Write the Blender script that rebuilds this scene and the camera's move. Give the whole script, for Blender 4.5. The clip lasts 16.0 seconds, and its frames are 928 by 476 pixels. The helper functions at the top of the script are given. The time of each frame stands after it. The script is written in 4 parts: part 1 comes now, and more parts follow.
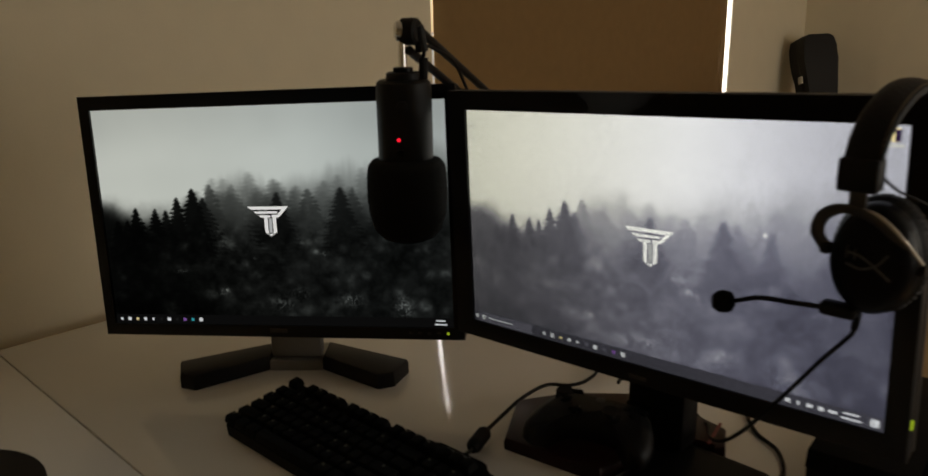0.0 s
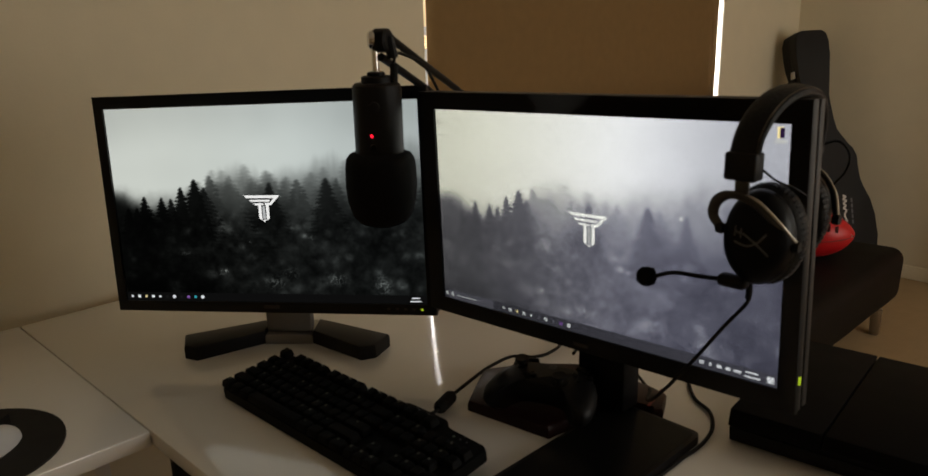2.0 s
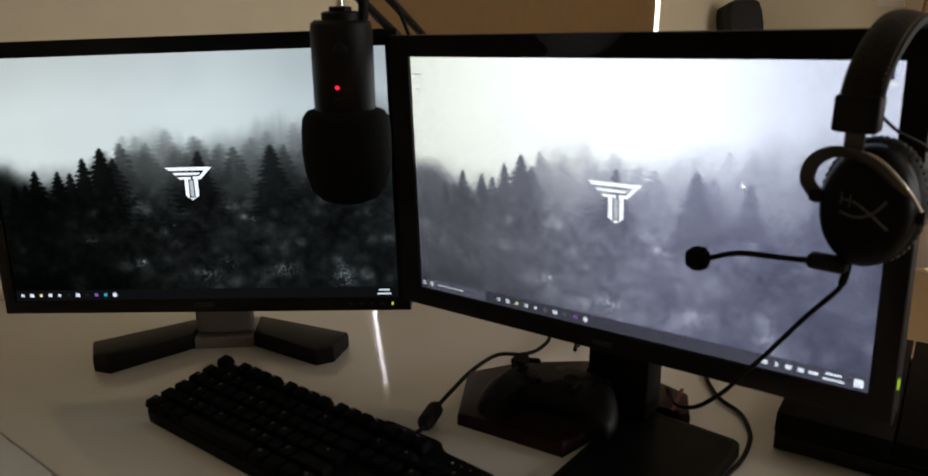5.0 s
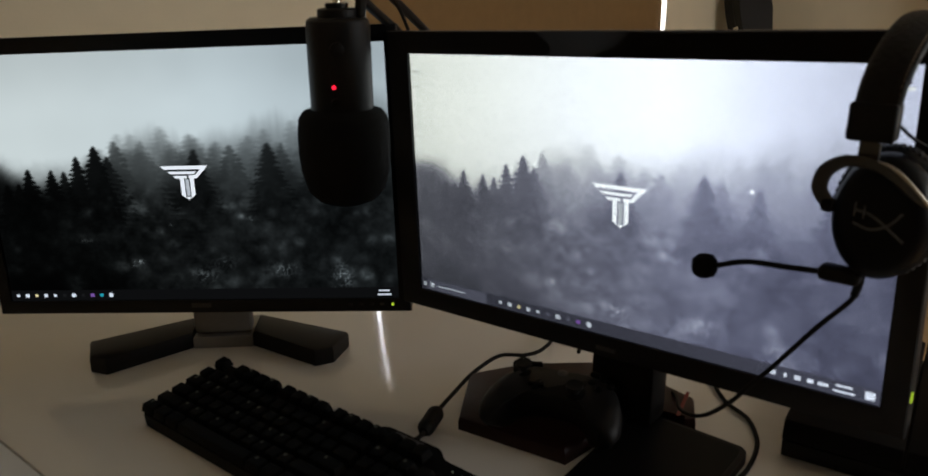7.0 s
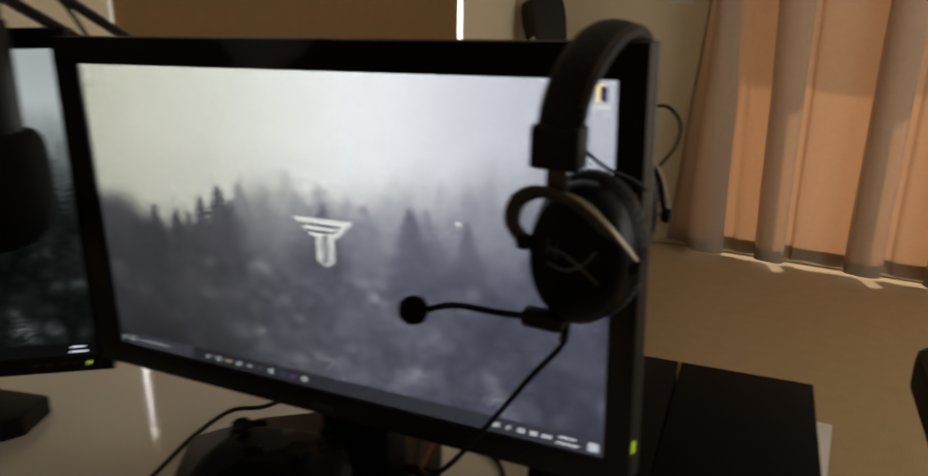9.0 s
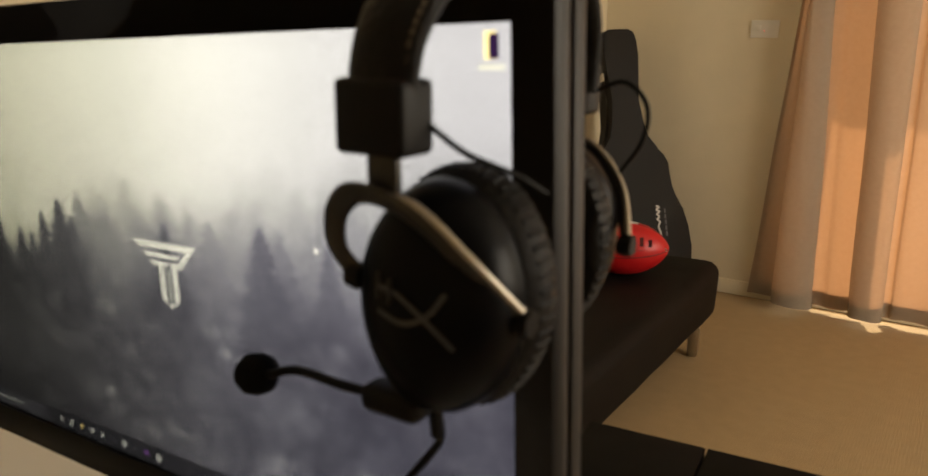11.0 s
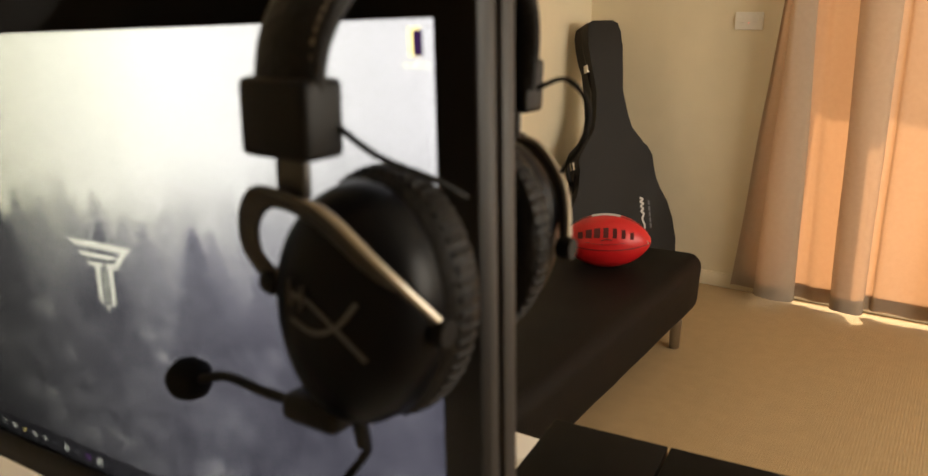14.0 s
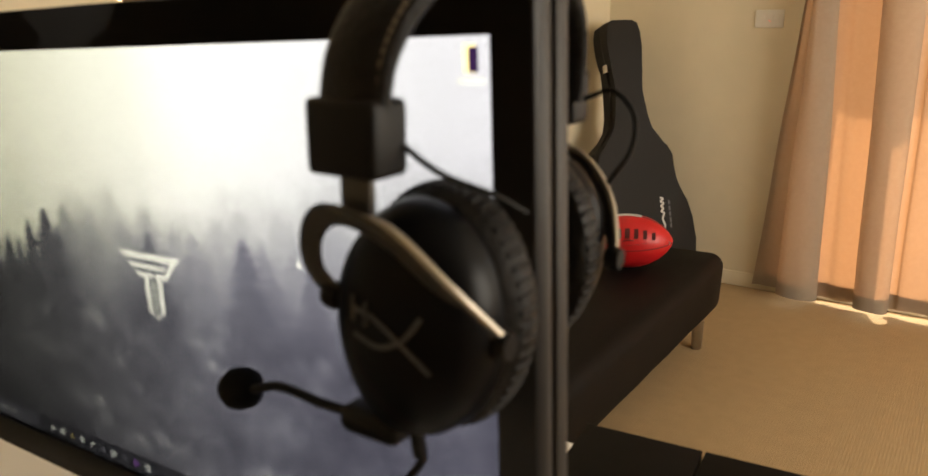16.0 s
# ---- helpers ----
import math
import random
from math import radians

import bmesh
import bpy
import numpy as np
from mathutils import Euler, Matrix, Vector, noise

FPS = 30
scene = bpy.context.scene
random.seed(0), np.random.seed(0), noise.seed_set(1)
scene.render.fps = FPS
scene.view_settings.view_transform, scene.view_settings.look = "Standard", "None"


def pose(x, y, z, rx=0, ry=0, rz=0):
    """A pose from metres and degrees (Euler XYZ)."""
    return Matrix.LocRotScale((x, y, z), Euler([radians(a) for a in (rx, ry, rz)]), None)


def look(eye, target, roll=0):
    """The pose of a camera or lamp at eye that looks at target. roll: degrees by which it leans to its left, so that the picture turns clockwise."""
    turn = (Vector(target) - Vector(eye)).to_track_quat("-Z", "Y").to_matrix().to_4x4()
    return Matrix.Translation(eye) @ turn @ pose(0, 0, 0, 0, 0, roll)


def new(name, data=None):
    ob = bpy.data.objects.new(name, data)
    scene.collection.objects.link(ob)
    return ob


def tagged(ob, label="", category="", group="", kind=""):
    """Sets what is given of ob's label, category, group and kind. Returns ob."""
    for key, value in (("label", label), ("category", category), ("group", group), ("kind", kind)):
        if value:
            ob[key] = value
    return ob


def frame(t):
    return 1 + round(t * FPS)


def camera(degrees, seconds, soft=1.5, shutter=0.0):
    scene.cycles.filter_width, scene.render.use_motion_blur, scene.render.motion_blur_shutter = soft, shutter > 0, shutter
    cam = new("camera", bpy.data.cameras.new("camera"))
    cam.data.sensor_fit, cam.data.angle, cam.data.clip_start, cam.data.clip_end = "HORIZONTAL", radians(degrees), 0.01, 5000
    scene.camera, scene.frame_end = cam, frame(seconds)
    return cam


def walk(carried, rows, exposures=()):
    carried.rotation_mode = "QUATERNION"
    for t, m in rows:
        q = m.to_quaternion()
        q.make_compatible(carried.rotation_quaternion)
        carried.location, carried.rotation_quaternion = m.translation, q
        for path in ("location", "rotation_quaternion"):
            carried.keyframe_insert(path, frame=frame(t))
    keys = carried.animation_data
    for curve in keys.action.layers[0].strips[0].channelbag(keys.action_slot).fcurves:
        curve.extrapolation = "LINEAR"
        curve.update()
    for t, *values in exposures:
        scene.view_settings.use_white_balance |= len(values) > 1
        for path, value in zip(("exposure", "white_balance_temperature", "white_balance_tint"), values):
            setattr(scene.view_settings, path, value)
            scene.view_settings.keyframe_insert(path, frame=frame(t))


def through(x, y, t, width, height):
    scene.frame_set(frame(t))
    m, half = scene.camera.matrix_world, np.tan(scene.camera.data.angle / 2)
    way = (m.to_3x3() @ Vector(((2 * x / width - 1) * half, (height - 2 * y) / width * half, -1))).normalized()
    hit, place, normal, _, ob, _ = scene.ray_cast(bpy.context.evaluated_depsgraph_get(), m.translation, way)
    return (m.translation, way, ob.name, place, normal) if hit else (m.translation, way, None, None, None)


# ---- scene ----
cam = camera(61.0, 16.0, shutter=0.5)
PATH = [
    (0, (0.198, 0.022, 1.31), (-1.143, 1.404, 0.77), -1.1),
    (0.5, (0.302, -0.002, 1.324), (-1.06, 1.356, 0.775), -0.7),
    (1, (0.354, -0.025, 1.329), (-1.011, 1.326, 0.769), -1.9),
    (1.5, (0.349, -0.021, 1.335), (-1.033, 1.32, 0.794), -1.8),
    (2, (0.339, -0.023, 1.332), (-1.026, 1.329, 0.777), -1.3),
    (2.5, (0.336, -0.028, 1.336), (-1.018, 1.337, 0.783), -1.5),
    (3, (0.329, -0.028, 1.327), (-1.025, 1.339, 0.782), -1.5),
    (3.5, (0.244, 0.02, 1.293), (-1.045, 1.451, 0.754), -0.2),
    (4, (0.177, 0.031, 1.27), (-1.066, 1.491, 0.704), -0.9),
    (4.5, (0.133, 0.046, 1.27), (-1.056, 1.54, 0.676), -0.3),
    (7, (0.11, 0.087, 1.286), (-1.079, 1.558, 0.636), -0.6),
    (7.5, (0.1, 0.092, 1.291), (-1.104, 1.555, 0.65), -0.6),
    (8, (0.088, 0.094, 1.288), (-1.126, 1.564, 0.682), -0.4),
    (8.5, (0.112, 0.137, 1.309), (-0.915, 1.763, 0.765), 0.9),
    (9, (0.150, 0.258, 1.277), (-0.692, 1.959, 0.647), 1.0),
    (9.2, (0.157, 0.312, 1.270), (-0.650, 2.032, 0.645), 0.9),
    (11.5, (0.177, 0.498, 1.2), (-0.91, 2.099, 0.699), 0.4),
    (12, (0.181, 0.507, 1.199), (-0.885, 2.125, 0.7), 0.6),
    (12.5, (0.185, 0.515, 1.204), (-0.871, 2.132, 0.686), 0.6),
    (13, (0.173, 0.508, 1.204), (-0.912, 2.091, 0.643), -0.0),
    (13.5, (0.181, 0.513, 1.207), (-0.869, 2.121, 0.648), 0.7),
    (14, (0.192, 0.519, 1.211), (-0.838, 2.146, 0.671), 0.7),
    (14.5, (0.183, 0.517, 1.209), (-0.854, 2.14, 0.67), 0.7),
    (15, (0.183, 0.516, 1.218), (-0.847, 2.145, 0.686), 0.7),
    (15.5, (0.182, 0.512, 1.221), (-0.861, 2.135, 0.696), 0.3),
    (16, (0.179, 0.507, 1.218), (-0.885, 2.112, 0.677), 0.0),
]
# a long focus far down the room, so that what hangs close to the lens is soft
cam.data.dof.use_dof, cam.data.dof.focus_distance, cam.data.dof.aperture_fstop = True, 2.6, 10.0
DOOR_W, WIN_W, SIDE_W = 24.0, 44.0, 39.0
SCREEN_L, SCREEN_R = 1.5, 3.35
EXPOSURES = [(0, -0.86, 6600, 10), (1.5, -0.82, 6600, 10), (2.2, -0.5, 6450, 10), (3.0, -0.46, 6500, 10), (3.6, -0.4, 6300, 10), (4.5, -0.3, 6000, 10), (7.0, -0.48, 5850, 10), (8.2, -0.33, 6150, 10), (9.0, -0.52, 6350, 10), (9.3, -0.42, 6400, 10), (11.5, 0.45, 7300, 11), (13.0, 0.80, 7100, 11), (16, 0.74, 6950, 11)]
walk(cam, [(t, look(eye, target, roll)) for t, eye, target, roll in PATH], EXPOSURES)

# world, sun and daylight
world = bpy.data.worlds.new("world")
scene.world = world
world.use_nodes = True
wn = world.node_tree.nodes
sky = wn.new("ShaderNodeTexSky")
sky.sky_type = "NISHITA"
sky.sun_disc = False
sky.sun_elevation = radians(34)
sky.sun_rotation = radians(-28)
world.node_tree.links.new(sky.outputs[0], wn["Background"].inputs[0])
wn["Background"].inputs[1].default_value = 0.12
sun = new("sun", bpy.data.lights.new("sun", "SUN"))
sun.data.energy, sun.data.angle, sun.data.color = 5.0, radians(0.6), (1.0, 0.93, 0.82)
sun.matrix_world = look((-2.2, 8.2, 4.8), (0, 4, 0.6))


def window_light(name, m, sx, sy, watts, color):
    lamp = new(name, bpy.data.lights.new(name, "AREA"))
    lamp.data.shape, lamp.data.size, lamp.data.size_y = "RECTANGLE", sx, sy
    lamp.data.energy, lamp.data.color = watts, color
    lamp.matrix_world = m
    return lamp


# skylight standing in the curtained door and the blind's window, and in an added side opening
# also shines in through the added bare stretch beside the curtain
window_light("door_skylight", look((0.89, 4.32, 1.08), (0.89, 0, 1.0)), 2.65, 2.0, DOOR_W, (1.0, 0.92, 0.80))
# fill lamp in an invented opening, brightens the far end of the room
window_light("side_fill", look((2.47, 2.3, 1.45), (0, 2.3, 1.2)), 1.5, 1.1, SIDE_W, (1.0, 0.93, 0.82))
window_light("window_skylight", look((-1.505, 2.45, 1.19), (1, 2.45, 1.19)), 1.72, 0.62, WIN_W, (1.0, 0.97, 0.92))


# ---- materials ----
def material(name, color, rough=0.5, metal=0.0, grain=0.0, scale=60.0, bump=0.0, blotch=0.0, coat=0.0, spec=0.5):
    """A plain surface with fine grain, larger blotches and relief."""
    m = bpy.data.materials.new(name)
    m.use_nodes = True
    n, l = m.node_tree.nodes, m.node_tree.links
    b = n["Principled BSDF"]
    b.inputs["Roughness"].default_value = rough
    b.inputs["Metallic"].default_value = metal
    b.inputs["Coat Weight"].default_value = coat
    b.inputs["Specular IOR Level"].default_value = spec
    b.inputs["Base Color"].default_value = (*color, 1)
    tc = n.new("ShaderNodeTexCoord")
    fine, wide = n.new("ShaderNodeTexNoise"), n.new("ShaderNodeTexNoise")
    fine.inputs["Scale"].default_value, fine.inputs["Detail"].default_value = scale, 6
    wide.inputs["Scale"].default_value, wide.inputs["Detail"].default_value = scale / 18, 3
    l.new(tc.outputs["Object"], fine.inputs["Vector"])
    l.new(tc.outputs["Object"], wide.inputs["Vector"])
    if grain or blotch:
        add = n.new("ShaderNodeMath")
        add.operation = "MULTIPLY_ADD"
        l.new(fine.outputs["Fac"], add.inputs[0])
        add.inputs[1].default_value = 2 * grain
        sc = n.new("ShaderNodeMath")
        sc.operation = "MULTIPLY_ADD"
        l.new(wide.outputs["Fac"], sc.inputs[0])
        sc.inputs[1].default_value, sc.inputs[2].default_value = 2 * blotch, 1 - grain - blotch
        l.new(sc.outputs[0], add.inputs[2])
        mul = n.new("ShaderNodeVectorMath")
        mul.operation = "SCALE"
        mul.inputs[0].default_value = color
        l.new(add.outputs[0], mul.inputs["Scale"])
        l.new(mul.outputs[0], b.inputs["Base Color"])
        rr = n.new("ShaderNodeMath")
        rr.operation = "MULTIPLY_ADD"
        l.new(wide.outputs["Fac"], rr.inputs[0])
        rr.inputs[1].default_value, rr.inputs[2].default_value = 0.2 * rough, 0.9 * rough
        l.new(rr.outputs[0], b.inputs["Roughness"])
    if bump:
        bp = n.new("ShaderNodeBump")
        bp.inputs["Strength"].default_value, bp.inputs["Distance"].default_value = bump, 0.002
        l.new(fine.outputs["Fac"], bp.inputs["Height"])
        l.new(bp.outputs[0], b.inputs["Normal"])
    return m


def glow(name, color, strength=1.0):
    m = bpy.data.materials.new(name)
    m.use_nodes = True
    n, l = m.node_tree.nodes, m.node_tree.links
    n.remove(n["Principled BSDF"])
    e = n.new("ShaderNodeEmission")
    e.inputs[0].default_value, e.inputs[1].default_value = (*color, 1), strength
    l.new(e.outputs[0], n["Material Output"].inputs[0])
    return m


def smoky(name, color):
    """A thin clear sheet that darkens what is seen through it."""
    m = bpy.data.materials.new(name)
    m.use_nodes = True
    n, l = m.node_tree.nodes, m.node_tree.links
    n.remove(n["Principled BSDF"])
    t = n.new("ShaderNodeBsdfTransparent")
    t.inputs[0].default_value = (*color, 1)
    l.new(t.outputs[0], n["Material Output"].inputs[0])
    return m


def cloth(name, color, through, scale=900.0, rough=0.9):
    """Woven cloth that lets part of the light behind it through."""
    m = material(name, color, rough, grain=0.15, scale=scale, bump=0.25, blotch=0.08, spec=0.1)
    n, l = m.node_tree.nodes, m.node_tree.links
    b = n["Principled BSDF"]
    tr, mix = n.new("ShaderNodeBsdfTranslucent"), n.new("ShaderNodeMixShader")
    tr.inputs[0].default_value = (*through, 1)
    mix.inputs[0].default_value = 0.5
    l.new(b.outputs[0], mix.inputs[1])
    l.new(tr.outputs[0], mix.inputs[2])
    l.new(mix.outputs[0], n["Material Output"].inputs[0])
    return m


wall_paint = material("wall_paint", (0.74, 0.65, 0.475), 0.75, grain=0.03, scale=220, bump=0.12, blotch=0.04, spec=0.25)
ceiling_paint = material("ceiling_paint", (0.78, 0.76, 0.7), 0.8, grain=0.02, scale=150, bump=0.1)
white_paint = material("white_paint", (0.78, 0.75, 0.68), 0.4, grain=0.03, scale=90, blotch=0.04)
desk_gloss = material("desk_gloss", (0.82, 0.79, 0.745), 0.09, grain=0.015, scale=30, blotch=0.03, coat=0.3)
desk_edge = material("desk_edge", (0.66, 0.63, 0.58), 0.3, grain=0.03, scale=60)
black_plastic = material("black_plastic", (0.0065, 0.006, 0.006), 0.48, grain=0.2, scale=400, bump=0.08, blotch=0.1, spec=0.18)
black_gloss = material("black_gloss", (0.005, 0.005, 0.005), 0.34, grain=0.1, scale=60, blotch=0.1, spec=0.08)
bezel_black = material("bezel_black", (0.008, 0.0075, 0.008), 0.40, grain=0.15, scale=500, bump=0.05, blotch=0.1, spec=0.2)
edge_grey = material("edge_grey", (0.042, 0.038, 0.036), 0.45, grain=0.15, scale=300, spec=0.2)
stand_silver = material("stand_silver", (0.20, 0.19, 0.18), 0.38, metal=0.5, grain=0.08, scale=200)
foot_black = material("foot_black", (0.0085, 0.008, 0.008), 0.42, grain=0.2, scale=400, bump=0.05, spec=0.16)
red_black = material("red_black", (0.016, 0.004, 0.004), 0.4, grain=0.15, scale=200, spec=0.25)
accent_red = material("accent_red", (0.16, 0.008, 0.008), 0.4, grain=0.1, scale=200)
key_black = material("key_black", (0.005, 0.005, 0.0047), 0.55, grain=0.25, scale=300, bump=0.1, blotch=0.1, spec=0.06)
legend = material("legend", (0.085, 0.09, 0.07), 0.6)
foam_black = material("foam_black", (0.010, 0.010, 0.010), 0.95, grain=0.4, scale=700, bump=0.8, spec=0.1)
rubber_black = material("rubber_black", (0.007, 0.0065, 0.006), 0.65, grain=0.2, scale=300, bump=0.1, spec=0.18)
leatherette = material("leatherette", (0.010, 0.009, 0.0085), 0.5, grain=0.25, scale=260, bump=0.5, blotch=0.15, spec=0.15)
cup_satin = material("cup_satin", (0.0035, 0.0036, 0.0046), 0.33, grain=0.1, scale=200, blotch=0.1, spec=0.10)
console_black = material("console_black", (0.0045, 0.0042, 0.0040), 0.6, grain=0.2, scale=400, bump=0.06, blotch=0.15, spec=0.06)
chrome = material("chrome", (0.75, 0.73, 0.7), 0.16, metal=1.0, grain=0.05, scale=90)
steel = material("steel", (0.42, 0.40, 0.37), 0.3, metal=1.0, grain=0.1, scale=200)
thread_tan = material("thread_tan", (0.17, 0.135, 0.09), 0.8, grain=0.2, scale=400)
polished = material("polished", (0.50, 0.45, 0.37), 0.35, metal=0.8, grain=0.08, scale=200)
gun_metal = material("gun_metal", (0.06, 0.056, 0.051), 0.42, metal=0.6, grain=0.1, scale=200)
emblem_grey = material("emblem_grey", (0.065, 0.065, 0.07), 0.45, grain=0.1, scale=200)
couch_black = material("couch_black", (0.0065, 0.0055, 0.005), 0.58, grain=0.2, scale=170, bump=0.45, blotch=0.25, spec=0.09)
case_black = material("case_black", (0.014, 0.0128, 0.012), 0.6, grain=0.2, scale=220, bump=0.5, blotch=0.12, spec=0.25)
print_white = material("print_white", (0.55, 0.53, 0.5), 0.6, grain=0.1, scale=150)
ball_red = material("ball_red", (0.55, 0.012, 0.015), 0.38, grain=0.08, scale=180, bump=0.3, blotch=0.08)
ball_print = material("ball_print", (0.075, 0.006, 0.008), 0.5)
mouse_white = material("mouse_white", (0.72, 0.70, 0.68), 0.3, grain=0.02, scale=90)
mat_black = material("mat_black", (0.006, 0.0048, 0.0045), 0.85, grain=0.3, scale=600, bump=0.4)
blind_cloth = cloth("blind_cloth", (0.46, 0.285, 0.125), (0.020, 0.012, 0.0048), scale=500)
curtain_cloth = cloth("curtain_cloth", (0.62, 0.545, 0.44), (0.30, 0.142, 0.064))
hem_cloth = cloth("hem_cloth", (0.42, 0.34, 0.26), (0.07, 0.042, 0.022))
# tinted sheets for the slats added over the right screen to darken slanted views
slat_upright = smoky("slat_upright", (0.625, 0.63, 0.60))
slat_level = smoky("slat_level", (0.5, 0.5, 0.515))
red_led = glow("red_led", (1.0, 0.01, 0.03), 3.0)
green_led = glow("green_led", (0.55, 0.75, 0.03), 0.9)
white_icon = glow("white_icon", (0.75, 0.78, 0.8), 0.8)


def carpet_material():
    """Ribbed loop-pile carpet."""
    m = material("carpet_loop", (0.385, 0.272, 0.148), 0.95, grain=0.22, scale=330, blotch=0.10, spec=0.1)
    n, l = m.node_tree.nodes, m.node_tree.links
    tc, wave = n.new("ShaderNodeTexCoord"), n.new("ShaderNodeTexWave")
    wave.bands_direction = "X"
    wave.inputs["Scale"].default_value, wave.inputs["Distortion"].default_value = 32, 3.2
    wave.inputs["Detail"].default_value, wave.inputs["Detail Scale"].default_value = 3, 6
    bp = n.new("ShaderNodeBump")
    bp.inputs["Strength"].default_value, bp.inputs["Distance"].default_value = 0.17, 0.005
    l.new(tc.outputs["Object"], wave.inputs["Vector"])
    l.new(wave.outputs["Fac"], bp.inputs["Height"])
    l.new(bp.outputs[0], n["Principled BSDF"].inputs["Normal"])
    return m


carpet = carpet_material()


# ---- mesh helpers ----
def mesh_from(bm, mat, smooth=None):
    me = bpy.data.meshes.new("mesh")
    bmesh.ops.recalc_face_normals(bm, faces=bm.faces[:])
    bm.to_mesh(me)
    bm.free()
    me.materials.append(mat)
    if smooth:
        me.polygons.foreach_set("use_smooth", [True] * len(me.polygons))
        me.set_sharp_from_angle(angle=radians(smooth))
    return me


def part(name, bm, mat, parent=None, label="", m=None, smooth=35):
    """One mesh object, under a thing or part where one is given."""
    ob = new(name, mesh_from(bm, mat, smooth))
    if parent:
        ob.parent = parent
    if m is not None:
        ob.matrix_local = m
    return tagged(ob, label)


def thing(name, m, label, category, group=""):
    ob = new(name)
    ob.empty_display_size = 0.05
    ob.matrix_world = m
    return tagged(ob, label, category, group)


def structure(name, bm, mat, label="", category="", smooth=None):
    return tagged(part(name, bm, mat, None, label, smooth=smooth), label, category, "", "structure")


def box(x0, x1, y0, y1, z0, z1, bevel=0.0, seg=2, bm=None):
    bm = bm or bmesh.new()
    vs = bmesh.ops.create_cube(bm, size=1.0)["verts"]
    for v in vs:
        v.co = Vector(((x0 + x1) / 2 + v.co.x * (x1 - x0), (y0 + y1) / 2 + v.co.y * (y1 - y0), (z0 + z1) / 2 + v.co.z * (z1 - z0)))
    if bevel:
        es = list({e for v in vs for e in v.link_edges})
        bmesh.ops.bevel(bm, geom=es, offset=bevel, segments=seg, profile=0.5, affect="EDGES")
    return bm


def prism(outline, z0, z1, bevel=0.0, seg=2, bm=None):
    """An outline in x and y, raised from z0 to z1."""
    bm = bm or bmesh.new()
    low = [bm.verts.new((x, y, z0)) for x, y in outline]
    high = [bm.verts.new((x, y, z1)) for x, y in outline]
    n = len(outline)
    top = bm.faces.new(high)
    bm.faces.new(low[::-1])
    for i in range(n):
        bm.faces.new((low[i], low[(i + 1) % n], high[(i + 1) % n], high[i]))
    if bevel:
        bmesh.ops.bevel(bm, geom=list(top.edges), offset=bevel, segments=seg, profile=0.5, affect="EDGES")
    return bm


def lathe(profile, n=32, bm=None):
    """A profile of (radius, z) turned about z."""
    bm = bm or bmesh.new()
    rings = []
    for r, z in profile:
        rings.append([bm.verts.new((r * math.cos(2 * math.pi * i / n), r * math.sin(2 * math.pi * i / n), z)) for i in range(n)])
    for a, b in zip(rings, rings[1:]):
        for i in range(n):
            bm.faces.new((a[i], a[(i + 1) % n], b[(i + 1) % n], b[i]))
    bm.faces.new(rings[0][::-1])
    bm.faces.new(rings[-1])
    return bm


def smooth_path(pts, steps=8):
    """Points on a curve that passes through all of pts."""
    p = [Vector(q) for q in pts]
    p = [2 * p[0] - p[1]] + p + [2 * p[-1] - p[-2]]
    out = []
    for i in range(1, len(p) - 2):
        for k in range(steps):
            t = k / steps
            a, b, c, d = p[i - 1:i + 3]
            out.append(0.5 * (2 * b + (c - a) * t + (2 * a - 5 * b + 4 * c - d) * t * t + (3 * b - a - 3 * c + d) * t ** 3))
    return out + [p[-2]]


def sweep(pts, wide, high=None, n=10, steps=8, up=(0, 0, 1), bm=None):
    """A round or oval rod along a smooth path; wide and high are its half sizes, or functions of the way along."""
    bm = bm or bmesh.new()
    path = smooth_path(pts, steps)
    high = high or wide
    rings = []
    side = None
    for i, p in enumerate(path):
        t = (path[min(i + 1, len(path) - 1)] - path[max(i - 1, 0)]).normalized()
        if side is None:
            side = t.cross(Vector(up))
            if side.length < 0.01:
                side = t.cross(Vector((1, 0, 0)))
        side = (side - t * side.dot(t)).normalized()
        nor = side.cross(t)
        k = i / (len(path) - 1)
        w = wide(k) if callable(wide) else wide
        h = high(k) if callable(high) else high
        rings.append([bm.verts.new(p + side * (w * math.cos(2 * math.pi * j / n)) + nor * (h * math.sin(2 * math.pi * j / n))) for j in range(n)])
    for a, b in zip(rings, rings[1:]):
        for j in range(n):
            bm.faces.new((a[j], a[(j + 1) % n], b[(j + 1) % n], b[j]))
    bm.faces.new(rings[0][::-1])
    bm.faces.new(rings[-1])
    return bm


def turned(bm, m):
    bmesh.ops.transform(bm, matrix=m, verts=bm.verts[:])
    return bm


# ---- the room ----
WX, FY, RX, BY, CZ = -1.40, 4.15, 2.4, -1.7, 2.45      # window wall, curtain wall, far side, back, ceiling
WIN = (1.556, 3.345, 0.86, 1.53)                        # window opening: y0, y1, z0, z1
# the unseen stretch past the curtain's end is added to let more daylight in
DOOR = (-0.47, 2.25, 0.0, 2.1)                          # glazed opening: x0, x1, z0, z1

bm = box(WX - 0.2, WX, BY - 0.2, WIN[0], 0, CZ)
box(WX - 0.2, WX, WIN[1], FY + 0.2, 0, CZ, bm=bm)
box(WX - 0.2, WX, WIN[0], WIN[1], 0, WIN[2], bm=bm)
box(WX - 0.2, WX, WIN[0], WIN[1], WIN[3], CZ, bm=bm)
structure("wall_west", bm, wall_paint, "cream painted plaster wall with a window opening", "wall")
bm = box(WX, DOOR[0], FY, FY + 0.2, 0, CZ)
